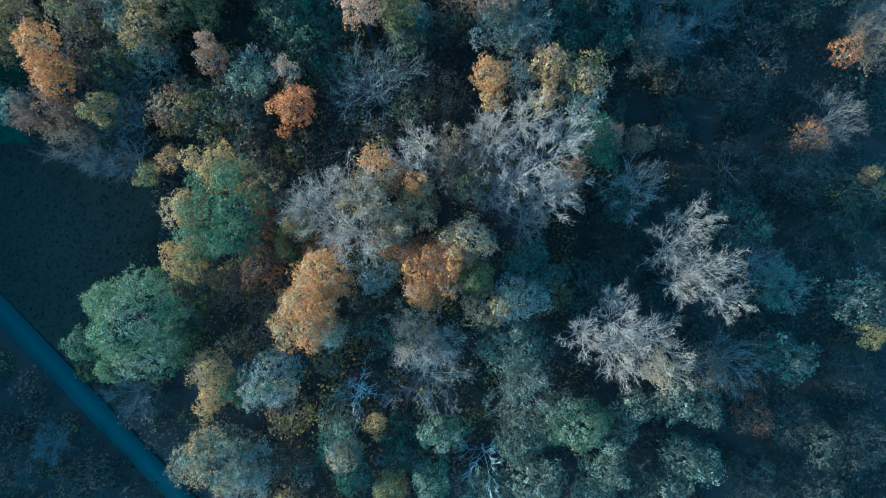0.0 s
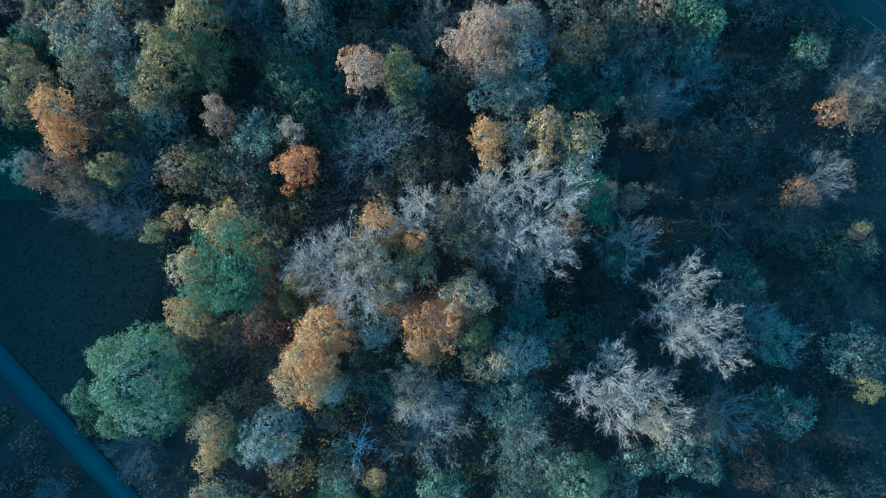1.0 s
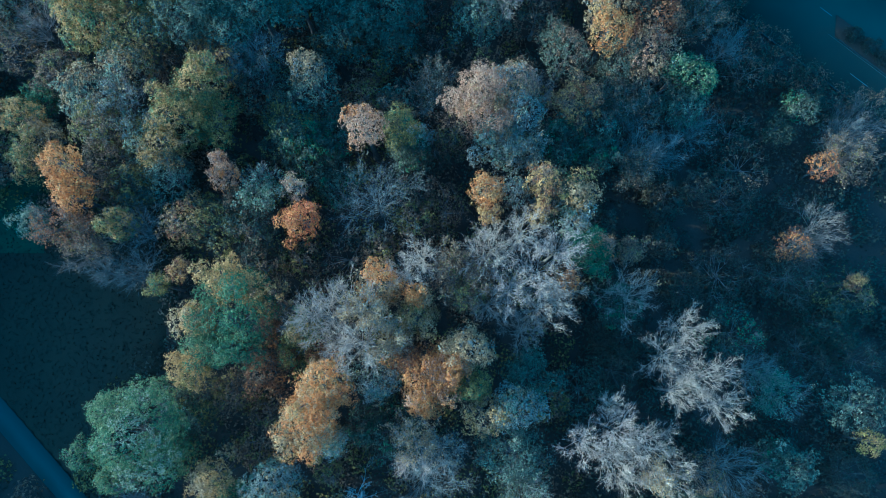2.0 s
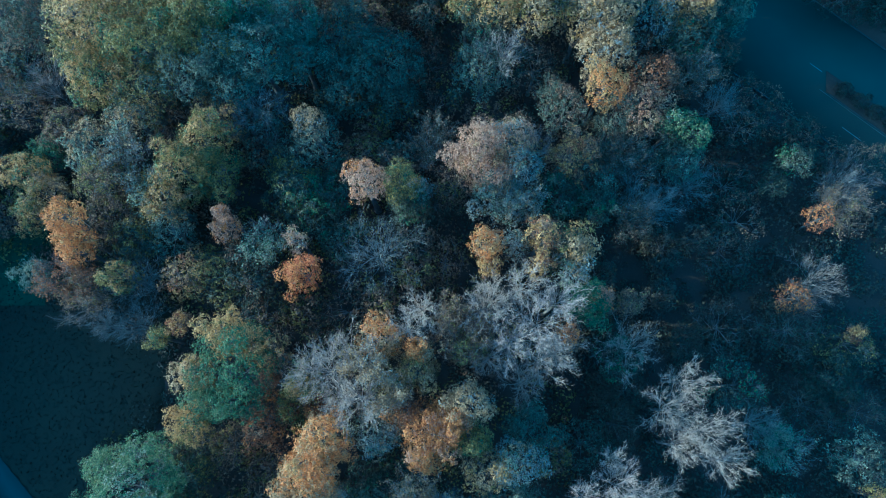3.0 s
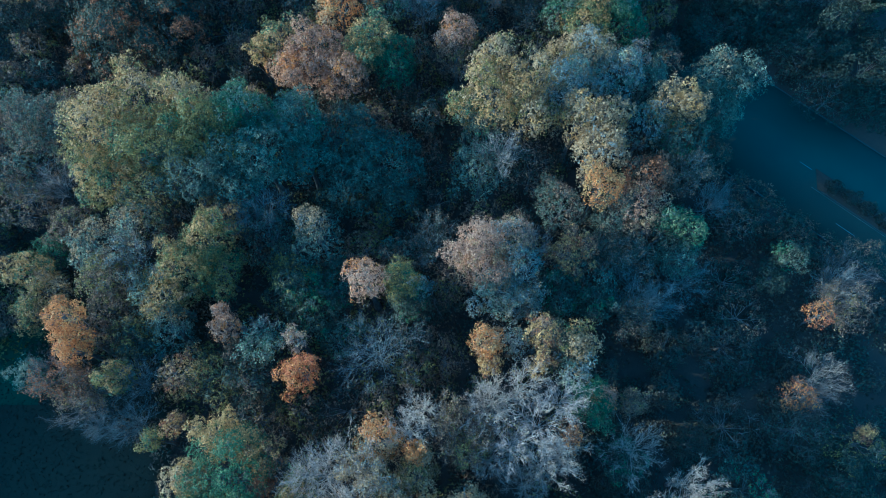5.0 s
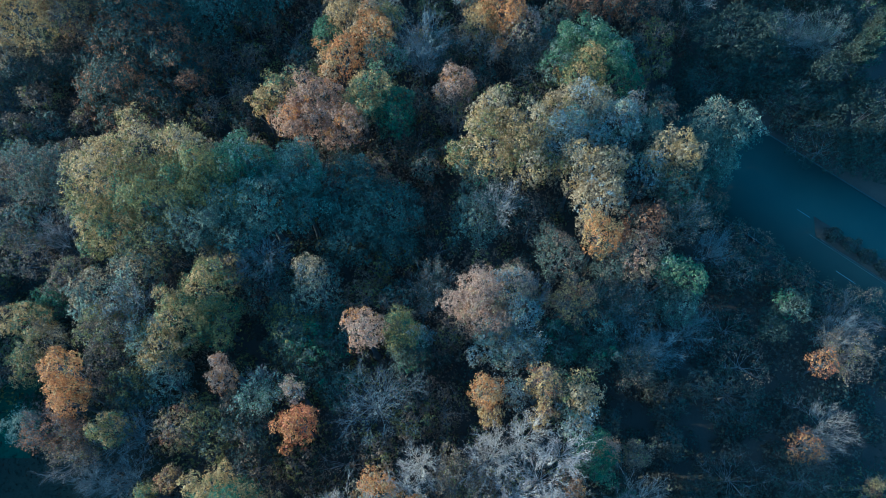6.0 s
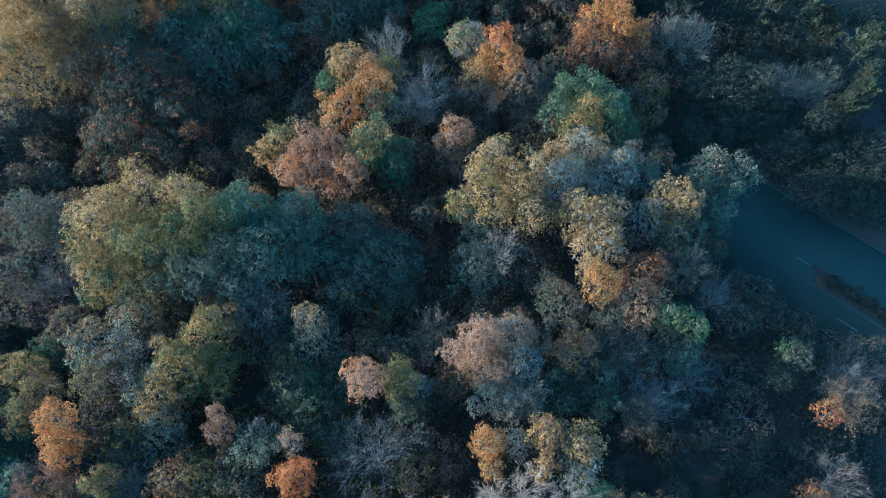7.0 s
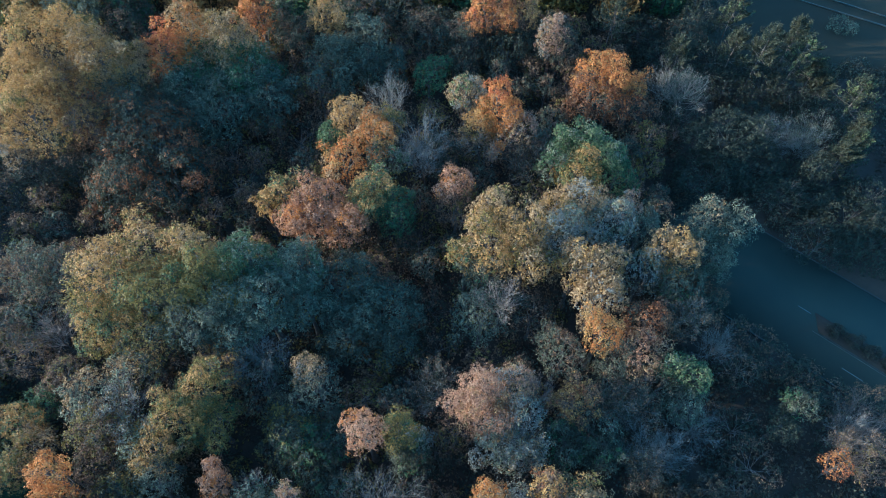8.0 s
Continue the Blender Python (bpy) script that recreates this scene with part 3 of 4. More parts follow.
def grass_tufts():
    """Uneven grass of the meadow: countless small blades."""
    rs = np.random.default_rng(12)
    n = 12000
    p = np.stack([rs.uniform(-84, -38, n), rs.uniform(-20, 40, n)], axis=1)
    p = p[(p - LANE_A) @ across > 2.2]
    z = np.array([ground_height(a, b) for a, b in p]) + 0.38
    c = np.concatenate([p, z[:, None]], axis=1)
    v, f = leaf_cards(c, rs.normal(size=(len(c), 3)) + [0, 0, 1.0], rs.uniform(0.12, 0.4, len(c)), rs, 1.8)
    tagged(new("grass", quick_mesh("grass", v, f, [BLADE])), "short uneven meadow grass, coloured dark for shade", "grass", kind="stuff")


grass_tufts()

# main road with a planted island between its carriageways
ROAD = np.array((0.757, -0.653))
SIDE = np.array((0.653, 0.757))
EDGE = np.array((63.6, 53.1))


def on_road(s, w):
    return tuple(EDGE + ROAD * s + SIDE * w)


strip("road", (on_road(-34, 13.2), on_road(75, 13.2)), (on_road(-34, -6.9), on_road(75, -6.9)), 0.42, ASPHALT, "asphalt main road in deep shade", "road", thick=0.5)
strip("kerb", (on_road(-34, 13.4), on_road(75, 13.4)), (on_road(-34, 13.2), on_road(75, 13.2)), 0.52, KERB, "concrete kerb along the road", "kerb", thick=0.5)
strip("kerb", (on_road(-34, -6.9), on_road(75, -6.9)), (on_road(-34, -7.1), on_road(75, -7.1)), 0.52, KERB, "concrete kerb along the road", "kerb", thick=0.5)
strip("verge", (on_road(-1.5, 3.5), on_road(75, 4.6)), (on_road(0.5, 0.35), on_road(75, 0.35)), 0.54, LITTER, "dark planted island between two carriageways", "verge", thick=0.4)
strip("kerb", (on_road(1.3, 0.35), on_road(75, 0.35)), (on_road(1.3, 0.17), on_road(75, 0.17)), 0.53, KERB, "pale kerb of the road island", "kerb", thick=0.4)


def paint(s0, s1, w, wide=0.14, label="white painted lane dash"):
    return strip("lane_marking", (on_road(s0, w + wide / 2), on_road(s1, w + wide / 2)), (on_road(s0, w - wide / 2), on_road(s1, w - wide / 2)), 0.426, PAINT, label, "road marking", thick=0.02, steps=1)


for s in range(8):
    paint(6.1 + s * 9.0, 9.7 + s * 9.0, -3.25)
paint(-0.5, 75, -0.05, 0.06, "white painted edge line")
paint(-4.4, -2.0, 2.9, 0.14)

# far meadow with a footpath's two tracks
sheet("far_meadow", np.arange(58, 150, 2.5), np.arange(112, 185, 2.5), lambda a, b: ground_height(a, b) + 0.35 - 0.6 * (a < 60 or b < 114), GRASS, "open meadow beyond the pines, coloured dark for shade", "meadow")
strip("path", ((70.0, 147.1), (125.0, 116.9)), ((69.9, 146.9), (124.9, 116.7)), 0.66, TRACK, "pale trodden track across the meadow", "path", thick=0.3)
strip("path", ((76.0, 148.6), (128.0, 118.4)), ((75.9, 148.4), (127.9, 118.2)), 0.66, TRACK, "pale trodden track across the meadow", "path", thick=0.3)

# ---- the wood ----
leafy(-50.9, 27.2, 20, 3.2, "orange", deep=0.9)
leafy(-51.2, 23.4, 18, 2.4, "orange")
leafy(-59.0, 20.7, 12, 2.9, "sage")
bare(-53.8, 20.1, 14, 4.4, "greypink", leaves="redbrown")
bare(-50.5, 16.5, 13, 4.5, "greypink", leaves="brown")
leafy(-45.8, 20.4, 15, 2.8, "olivegold")
bare(-44.3, 20.3, 12, 5.0, "blue")
bare(-44.2, 13.9, 10, 4.2, "blue")
bare(-48.5, 13.7, 10, 3.0, "blue")
leafy(-36.2, 20.6, 15, 3.6, "goldbrown", full=0.7)
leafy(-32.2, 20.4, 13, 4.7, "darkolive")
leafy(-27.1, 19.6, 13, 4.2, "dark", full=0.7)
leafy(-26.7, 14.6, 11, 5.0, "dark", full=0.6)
leafy(-30.5, 26.6, 17, 2.3, "copper")
leafy(-31.5, 29.1, 16, 1.5, "copper")
bare(-25.4, 25.6, 15, 3.8, "greypink", leaves="sage")
leafy(-20.4, 24.8, 18, 1.8, "palepink", full=0.8)
leafy(-19.7, 20.3, 17, 2.9, "redorange")
bare(-9.4, 23.4, 16, 6.2, "blue", up=0.5)
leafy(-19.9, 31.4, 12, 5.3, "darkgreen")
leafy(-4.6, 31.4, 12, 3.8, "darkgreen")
leafy(-27.7, 6.9, 20, 6.6, "green")
leafy(-23.4, 9.0, 18, 2.8, "goldbrown")
leafy(-28.7, 11.6, 20, 3.6, "gold")
leafy(-26.0, 10.6, 19, 2.5, "gold")
leafy(-32.9, 6.4, 19, 3.0, "tangold")
leafy(-33.9, -0.1, 16, 3.1, "gold")
leafy(-30.7, 2.9, 19, 3.3, "greenlit")
leafy(-23.6, 5.8, 17, 2.1, "rust")
leafy(-37.0, 13.8, 14, 1.7, "goldbrown")
leafy(-40.0, 11.7, 13, 1.7, "olive")
leafy(-24.0, 0.5, 14, 4.0, "rust")
leafy(-34.5, -3.5, 10, 3.8, "darkolive")
leafy(-29.4, -3.1, 10, 3.8, "brown", full=0.7)
leafy(-39.1, -7.9, 19, 6.8, "greenolive")
leafy(-45.6, -5.5, 15, 2.8, "greenlit")
leafy(-48.8, -11.6, 13, 2.7, "greenlit", full=0.8)
leafy(-44.3, -14.6, 13, 2.9, "greenlit")
leafy(-37.4, -10.4, 14, 3.8, "greenlit")
leafy(-36.4, -7.3, 11, 4.0, "darkgreen")
bare(-43.5, -19.1, 8, 4.1, "blue")
leafy(-30.3, -14.2, 16, 3.4, "tangold")
leafy(-30.9, -18.4, 15, 2.5, "gold")
leafy(-27.8, -17.0, 14, 2.8, "green")
leafy(-22.7, -15.5, 16, 4.4, "sagegrey")
leafy(-30.2, -26.2, 16, 4.8, "tealtan", full=0.9)
leafy(-32.0, -25.0, 15, 2.6, "tangold", full=0.8)
bare(-26.6, -27.8, 15, 4.4, "blue", leaves="sagegrey")
leafy(-24.4, -27.6, 9, 4.0, "dark")
leafy(-15.4, -1.6, 23.5, 4.1, "orangetan")
leafy(-17.5, -7.3, 22.5, 4.5, "orangetan")
leafy(-14.9, -9.3, 16, 2.6, "sagegrey")
leafy(-16.3, -4.4, 23, 4.1, "orangetan")
leafy(-51.3, 25.2, 19, 2.7, "orange")
leafy(-18.8, 5.6, 17.5, 3.0, "olivegold")
leafy(-20.7, 2.4, 13, 2.9, "olive")
leafy(-17.0, 1.6, 14, 2.4, "rust")
bare(-14.7, 6.8, 23, 4.8, "white")
bare(-10.1, 3.3, 22.5, 4.0, "white")
bare(-9.4, 7.8, 22.5, 3.4, "white", leaves="tan")
leafy(-8.1, 10.8, 22.5, 3.6, "orangetan")
leafy(-3.5, 6.8, 21.5, 3.3, "tangold")
leafy(-3.4, 9.4, 22.5, 1.9, "orange")
bare(-4.4, 12.1, 21.5, 3.1, "white")
bare(-2.8, 14.6, 20.5, 3.0, "white")
leafy(-6.9, 5.6, 18.5, 2.8, "olivegold", full=0.7)
leafy(-1.8, -0.9, 22.5, 4.6, "orangecopper")
leafy(-4.6, 1.2, 20.5, 2.7, "rust")
leafy(0.4, 0.1, 22.5, 2.9, "orangecopper")
leafy(3.1, 2.6, 22.5, 3.7, "tan")
leafy(3.7, -2.0, 19.5, 3.1, "olive")
leafy(-2.1, -4.2, 19.5, 2.6, "orangetan")
leafy(-8.8, -1.4, 17.5, 3.5, "sagegrey", full=0.8)
leafy(1.9, 11.8, 19.5, 4.0, "brown", full=0.7)
leafy(4.0, 10.2, 19.5, 3.1, "olivebrown", full=0.8)
bare(0.4, 13.8, 19.5, 2.8, "greypink", leaves="brown")
bare(6.9, 16.4, 20.5, 4.3, "white", up=1.2)
bare(10.7, 17.9, 21.5, 3.5, "white", up=1.2)
bare(12.3, 12.7, 21.5, 5.0, "pinkwhite")
bare(15.5, 15.9, 20.5, 3.5, "pinkwhite")
bare(13.0, 8.3, 18.5, 4.4, "white")
bare(6.4, 8.7, 17.5, 3.6, "white")
bare(11.1, 5.1, 13, 3.5, "white")
leafy(16.2, 11.2, 20.5, 2.6, "rust")
leafy(6.1, 24.4, 17, 2.9, "orangetan")
leafy(6.6, 21.6, 16, 2.2, "goldbrown")
leafy(10.4, 24.9, 15, 2.5, "sagegrey", full=0.6)
tufty(14.2, 25.3, 19, 2.9, "goldbrown")
tufty(18.7, 23.9, 18, 3.1, "tangold")
tufty(13.7, 21.4, 17, 2.0, "goldbrown")
tufty(18.1, 20.4, 16, 3.0, "sagegrey")
leafy(16.9, 24.1, 15, 4.0, "darkgreen")
leafy(20.6, 15.9, 16, 3.3, "green")
leafy(22.3, 16.8, 17, 2.0, "copper")
leafy(26.2, 16.2, 15, 2.3, "brown")
bare(25.9, 9.9, 15, 4.8, "white", up=1.2)
bare(30.4, 1.6, 16.5, 4.4, "white")
bare(34.7, -1.3, 17.5, 4.5, "white")
bare(33.1, 5.5, 16.5, 3.7, "white", up=1.2)
leafy(41.2, 4.9, 11, 4.6, "darkgreen", full=0.6)
bare(37.3, -5.2, 15.5, 3.4, "white")
bare(44.1, -0.6, 10, 3.8, "blue")
bare(47.8, -3.8, 9, 4.0, "blue", leaves="sage")
bare(18.6, -9.8, 16.5, 3.3, "pinkwhite")
bare(23.2, -8.0, 17.5, 4.2, "pinkwhite")
bare(27.2, -10.6, 17.5, 5.0, "white")
bare(29.4, -14.3, 15.5, 3.7, "white", leaves="tan")
bare(22.4, -4.6, 15.5, 2.0, "white")
bare(24.0, -14.2, 13.5, 3.1, "white")
bare(39.7, -13.9, 11, 5.3, "blue")
leafy(34.8, -14.2, 13, 3.4, "brown", full=0.5)
tufty(48.3, -13.9, 10, 3.4, "dimsage")
tufty(45.9, -12.5, 8, 2.7, "darkgreen")
tufty(26.4, -20.0, 12, 2.8, "dimsage")
tufty(31.3, -19.2, 12.5, 3.1, "dimsage")
tufty(35.8, -19.8, 11.5, 3.2, "dimsage")
leafy(18.6, -22.1, 13.5, 4.3, "greenolive")
leafy(22.3, -23.5, 12, 3.6, "dimsage")
leafy(15.3, -21.2, 12, 3.2, "dimsage")
tufty(33.3, -26.8, 11, 3.2, "dimsage")
tufty(35.9, -27.9, 11, 2.7, "dimsage")
leafy(28.6, -29.8, 10.5, 4.3, "dimteal", full=0.8)
leafy(22.6, -28.4, 12, 3.2, "bluegreen")
tufty(31.3, -31.4, 11, 2.9, "dimsage")
tufty(53.1, -25.5, 9, 3.5, "dimteal", full=0.8)
tufty(57.6, -5.3, 11, 4.2, "dimsage", full=0.8)
leafy(59.5, -10.4, 10, 2.3, "yellow", full=0.8)
leafy(58.0, -15.2, 6.5, 4.3, "dim")
leafy(44.1, -22.2, 7.6, 3.2, "redbrown", full=0.6)
bare(-3.6, -10.6, 16, 4.5, "pinkwhite", leaves="tan")
bare(-0.3, -10.9, 16, 4.6, "blue")
bare(-2.6, -15.6, 14, 6.5, "blue")
leafy(5.6, -6.1, 18.5, 3.4, "tangold", full=0.7)
leafy(9.7, -5.0, 18.5, 4.2, "sagegrey", full=0.8)
leafy(8.7, -11.1, 15, 4.6, "bluegreen", full=0.8)
bare(10.8, -16.0, 13, 5.4, "blue", leaves="bluegreen")
leafy(11.9, -1.0, 13, 3.9, "bluegreen")
leafy(-7.2, -8.7, 12, 4.1, "darkgreen")
leafy(-11.1, -7.6, 11, 3.3, "darkgreen")
bare(-11.9, -18.4, 12, 4.9, "dead")
leafy(-14.5, -20.8, 9, 3.3, "bluegreen", full=0.6)
leafy(-9.3, -22.4, 11, 1.9, "gold")
leafy(-13.2, -26.2, 14, 2.5, "tan")
leafy(-14.7, -25.0, 12, 3.2, "sagegreen")
leafy(-12.5, -29.1, 11, 2.9, "sagegreen")
leafy(0.1, -23.5, 12, 3.4, "sagegreen")
bare(5.9, -27.4, 11, 4.4, "dead")
leafy(11.3, -24.2, 11.5, 4.3, "dimsage")
tufty(12.5, -29.9, 11.5, 3.7, "dimsage")
leafy(-1.4, -30.6, 11, 3.3, "sagegreen")
leafy(-5.8, -26.4, 9, 4.2, "darkgreen")
leafy(-7.2, -31.3, 11, 2.9, "olivegold")
leafy(6.1, -32.7, 9, 4.2, "bluegreen")
leafy(20.3, -32.5, 10, 3.3, "bluegreen")
leafy(19.9, -3.1, 7, 4.3, "bluegreen", full=0.6)
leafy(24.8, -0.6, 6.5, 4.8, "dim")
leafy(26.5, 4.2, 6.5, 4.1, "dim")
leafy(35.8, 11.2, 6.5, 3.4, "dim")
leafy(51.4, 17.4, 9, 2.8, "orangerust", full=0.6)
bare(55.0, 20.0, 10, 4.8, "greypink", up=1.2)
bare(53.7, 17.1, 7.6, 3.4, "greypink")
leafy(56.9, 29.4, 9, 2.6, "orangerust", full=0.65)
bare(60.3, 31.0, 9, 4.2, "greypink", leaves="brown")
bare(61.0, 34.1, 8, 3.9, "blue")
bare(29.2, 30.1, 10, 4.2, "blue", leaves="dark")
leafy(23.4, 31.3, 11, 3.3, "darkgreen")
bare(33.1, 32.0, 9, 3.4, "blue")
leafy(59.4, 12.1, 10, 1.3, "goldbrown")
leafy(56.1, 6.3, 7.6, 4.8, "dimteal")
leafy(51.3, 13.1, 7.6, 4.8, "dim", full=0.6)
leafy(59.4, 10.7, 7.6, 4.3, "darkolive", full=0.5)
# low filler shrubs whose dark leaves stand in for deep shade
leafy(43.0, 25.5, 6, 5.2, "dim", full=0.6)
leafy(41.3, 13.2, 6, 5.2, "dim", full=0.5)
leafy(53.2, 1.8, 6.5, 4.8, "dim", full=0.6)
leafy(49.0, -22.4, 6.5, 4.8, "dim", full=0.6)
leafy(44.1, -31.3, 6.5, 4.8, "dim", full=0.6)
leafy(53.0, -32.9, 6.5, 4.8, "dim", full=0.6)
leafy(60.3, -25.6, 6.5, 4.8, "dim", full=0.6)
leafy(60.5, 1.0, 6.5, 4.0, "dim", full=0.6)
bare(-56.6, -26.5, 5, 3.5, "blue")
leafy(-60.2, -30.1, 7, 3.9, "dark", full=0.6)
leafy(-51.6, -31.7, 5, 4.3, "dark", full=0.5)
leafy(-54.0, -34.2, 5, 4.3, "dark", full=0.5)
leafy(-14.1, 15.9, 7, 5.2, "dark", full=0.5)
leafy(-15.4, 26.2, 10, 3.8, "darkgreen")
leafy(0.4, 23.3, 9, 3.9, "brown", full=0.5)
leafy(-1.2, 32.7, 7, 4.0, "dark", full=0.5)
bare(11.2, 32.5, 13, 4.9, "blue", leaves="sagegrey")
leafy(17.7, 33.1, 11, 4.2, "darkgreen")
leafy(-45.1, 26.3, 12, 3.8, "darkolive")
leafy(-48.8, 26.6, 12, 3.3, "brown", full=0.7)
leafy(-39.4, 26.9, 13, 4.1, "bluegreen", full=0.8)
leafy(-29.5, 23.8, 12, 2.9, "dark")
leafy(-73.2, 103.8, 25, 8.5, "gold")
leafy(-74.9, 95.9, 24, 7.1, "gold")
leafy(-72.3, 89.4, 23, 8.3, "gold")
leafy(-63.2, 102.0, 24, 6.8, "goldtan")
leafy(-58.7, 102.3, 22, 4.4, "tangold")
leafy(-66.0, 93.5, 20, 7.2, "goldbrown", full=0.8)
leafy(-60.6, 99.3, 17, 6.4, "bluegreen", full=0.9)
leafy(-75.6, 84.1, 17, 3.8, "tan")
leafy(-51.7, 105.0, 24, 4.2, "redorange")
leafy(-47.4, 108.6, 24, 4.9, "orangetan")
leafy(-40.0, 108.3, 24, 5.6, "tangold")
leafy(-47.9, 106.9, 17, 8.3, "sagegreen")
leafy(-38.3, 104.9, 17, 6.6, "sagegreen")
leafy(-49.0, 99.7, 15, 6.5, "bluegreen")
leafy(-41.1, 98.1, 16, 8.1, "bluegreen")
leafy(-33.6, 100.7, 14, 7.0, "bluegreen")
leafy(-52.4, 86.8, 17, 11.0, "brownolive", deep=0.7)
leafy(-51.6, 91.4, 17.5, 4.2, "rustdark")
leafy(-55.0, 79.7, 15, 8.6, "brownolive")
leafy(-47.4, 79.6, 15, 7.5, "brownolive")
leafy(-59.5, 82.1, 14, 5.4, "brownolive", full=0.8)
leafy(-75.0, 84.9, 13, 7.7, "dark", full=0.8)
leafy(-78.1, 80.5, 6, 7.8, "dim", full=0.6)
leafy(-67.4, 84.5, 12, 4.4, "dark")
tufty(-50.7, 56.6, 22, 6.0, "goldolive")
leafy(-50.8, 49.8, 20, 5.1, "olivegold")
tufty(-45.1, 60.2, 24, 5.8, "goldolive")
tufty(-38.1, 59.8, 24, 5.0, "goldolive")
leafy(-42.9, 53.7, 23, 6.2, "olive", full=0.9)
leafy(-34.4, 55.1, 24, 5.4, "olive")
leafy(-37.5, 49.7, 20, 5.3, "bluegreen", full=0.8)
leafy(-30.6, 58.5, 23, 5.4, "greenolive")
leafy(-27.1, 53.2, 21, 6.3, "bluegreen")
leafy(-22.2, 59.0, 20, 5.0, "bluegreenlit")
leafy(-20.9, 53.6, 17, 4.6, "bluegreen")
leafy(-32.2, 49.6, 18, 5.0, "bluegreen")
leafy(-44.6, 48.0, 18, 5.3, "olivegold", full=0.7)
leafy(-45.4, 43.6, 17, 4.4, "tealtan", full=0.7)
leafy(-66.4, 59.8, 18, 5.3, "greybrown", full=0.7)
leafy(-61.2, 60.6, 18, 4.9, "greybrown", full=0.65)
leafy(-63.2, 53.0, 16, 5.6, "greybrown", full=0.6)
bare(-59.0, 49.1, 15, 4.2, "white")
leafy(-63.7, 46.7, 15, 5.1, "brown", full=0.6)
leafy(-55.8, 42.7, 15, 4.1, "brown", full=0.8)
leafy(-50.8, 38.7, 17, 4.8, "tealtan", full=0.8)
bare(-45.1, 37.9, 17, 5.3, "greypink", leaves="sagegrey")
leafy(-48.2, 34.0, 16, 4.2, "olivebrown", full=0.8)
leafy(-42.0, 32.6, 15, 4.2, "sageolive", full=0.8)
leafy(-34.4, 39.0, 18, 4.7, "olivegold")
leafy(-37.3, 35.4, 17, 5.0, "olivegold")
leafy(-33.1, 35.8, 15, 4.2, "olive")
leafy(-39.7, 31.5, 16, 3.8, "goldolive", full=0.8)
leafy(-60.3, 35.6, 16, 3.7, "goldgreen")
leafy(-58.3, 38.9, 13, 3.1, "green")
leafy(-57.6, 32.2, 14, 3.9, "tangold", full=0.8)
leafy(-59.8, 29.3, 13, 3.3, "olivegold")
leafy(-49.0, 30.4, 12, 4.2, "brown", full=0.7)
leafy(-33.8, 45.1, 15, 3.9, "goldbrown", full=0.8)
bare(-27.3, 46.1, 15, 4.7, "blue")
bare(-32.4, 44.0, 13, 3.6, "blue")
leafy(-27.1, 41.8, 10, 5.5, "bluegreen", full=0.6)
leafy(-19.4, 43.0, 16, 3.1, "tan", full=0.8)
leafy(-18.3, 40.6, 13, 4.8, "bluegreen", full=0.8)
leafy(-22.5, 34.3, 12, 5.2, "darkolive")
leafy(-15.8, 33.4, 11, 4.0, "darkgreen")
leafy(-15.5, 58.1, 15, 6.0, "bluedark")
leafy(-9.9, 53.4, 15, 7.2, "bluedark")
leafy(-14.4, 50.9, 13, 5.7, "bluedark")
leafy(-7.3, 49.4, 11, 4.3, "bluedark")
leafy(-10.3, 32.7, 20, 3.7, "copper", deep=1.2)
leafy(-6.1, 33.8, 16, 3.5, "olive")
leafy(-5.0, 31.9, 13, 3.4, "darkgreen")
bare(-1.9, 41.2, 11, 4.9, "blue", leaves="dark")
leafy(5.3, 38.6, 20, 4.3, "pink")
leafy(9.6, 39.3, 19, 4.2, "palepink", full=0.75)
leafy(6.0, 35.3, 18, 4.5, "pinktan")
leafy(11.2, 36.3, 17, 4.2, "sagegrey", full=0.7)
bare(13.6, 39.2, 15, 3.4, "greypink")
leafy(8.5, 32.0, 14, 4.4, "sagegrey")
leafy(-3.4, 33.0, 14, 2.5, "sagegrey")
leafy(2.2, 34.9, 11, 4.0, "brown", full=0.6)
leafy(6.1, 51.9, 14, 4.7, "bluegreen", full=0.8)
bare(9.1, 53.6, 16, 4.1, "white")
leafy(14.3, 52.8, 12, 4.8, "dark", full=0.6)
tufty(8.1, 67.1, 22, 4.5, "tangold")
tufty(13.7, 63.9, 21, 4.3, "tangold")
tufty(7.6, 62.4, 20, 5.3, "goldolive")
tufty(13.2, 60.1, 19, 4.7, "tangold")
leafy(4.0, 61.8, 17, 3.2, "olivegold")
leafy(7.1, 58.6, 16, 4.2, "darkgreen")
tufty(23.6, 70.7, 20, 4.7, "tan")
leafy(19.0, 69.9, 19, 3.9, "tangold")
leafy(20.9, 65.1, 19, 5.4, "sagegrey")
leafy(27.7, 67.2, 18, 5.1, "sagegrey", full=0.9)
leafy(31.9, 70.4, 17, 3.6, "palepink", full=0.7)
leafy(33.0, 66.7, 15, 4.8, "bluegreen", full=0.8)
tufty(20.9, 58.6, 19, 3.7, "tangold")
tufty(25.3, 57.9, 19, 4.6, "tangold")
tufty(24.1, 53.6, 18, 4.7, "tan")
leafy(32.6, 59.1, 15, 4.6, "sagegrey", full=0.7)
leafy(23.8, 47.4, 19.5, 3.7, "yelloworange")
tufty(35.5, 61.8, 19, 3.8, "goldtan")
tufty(38.8, 60.9, 19, 3.3, "goldtan")
leafy(38.1, 58.3, 15, 5.4, "darkgreen")
tufty(45.5, 69.0, 16, 4.8, "tealtan")
tufty(49.1, 67.5, 15, 4.1, "dimsage")
leafy(44.1, 63.9, 14, 5.0, "bluegreen")
leafy(42.3, 55.9, 11, 4.5, "dark")
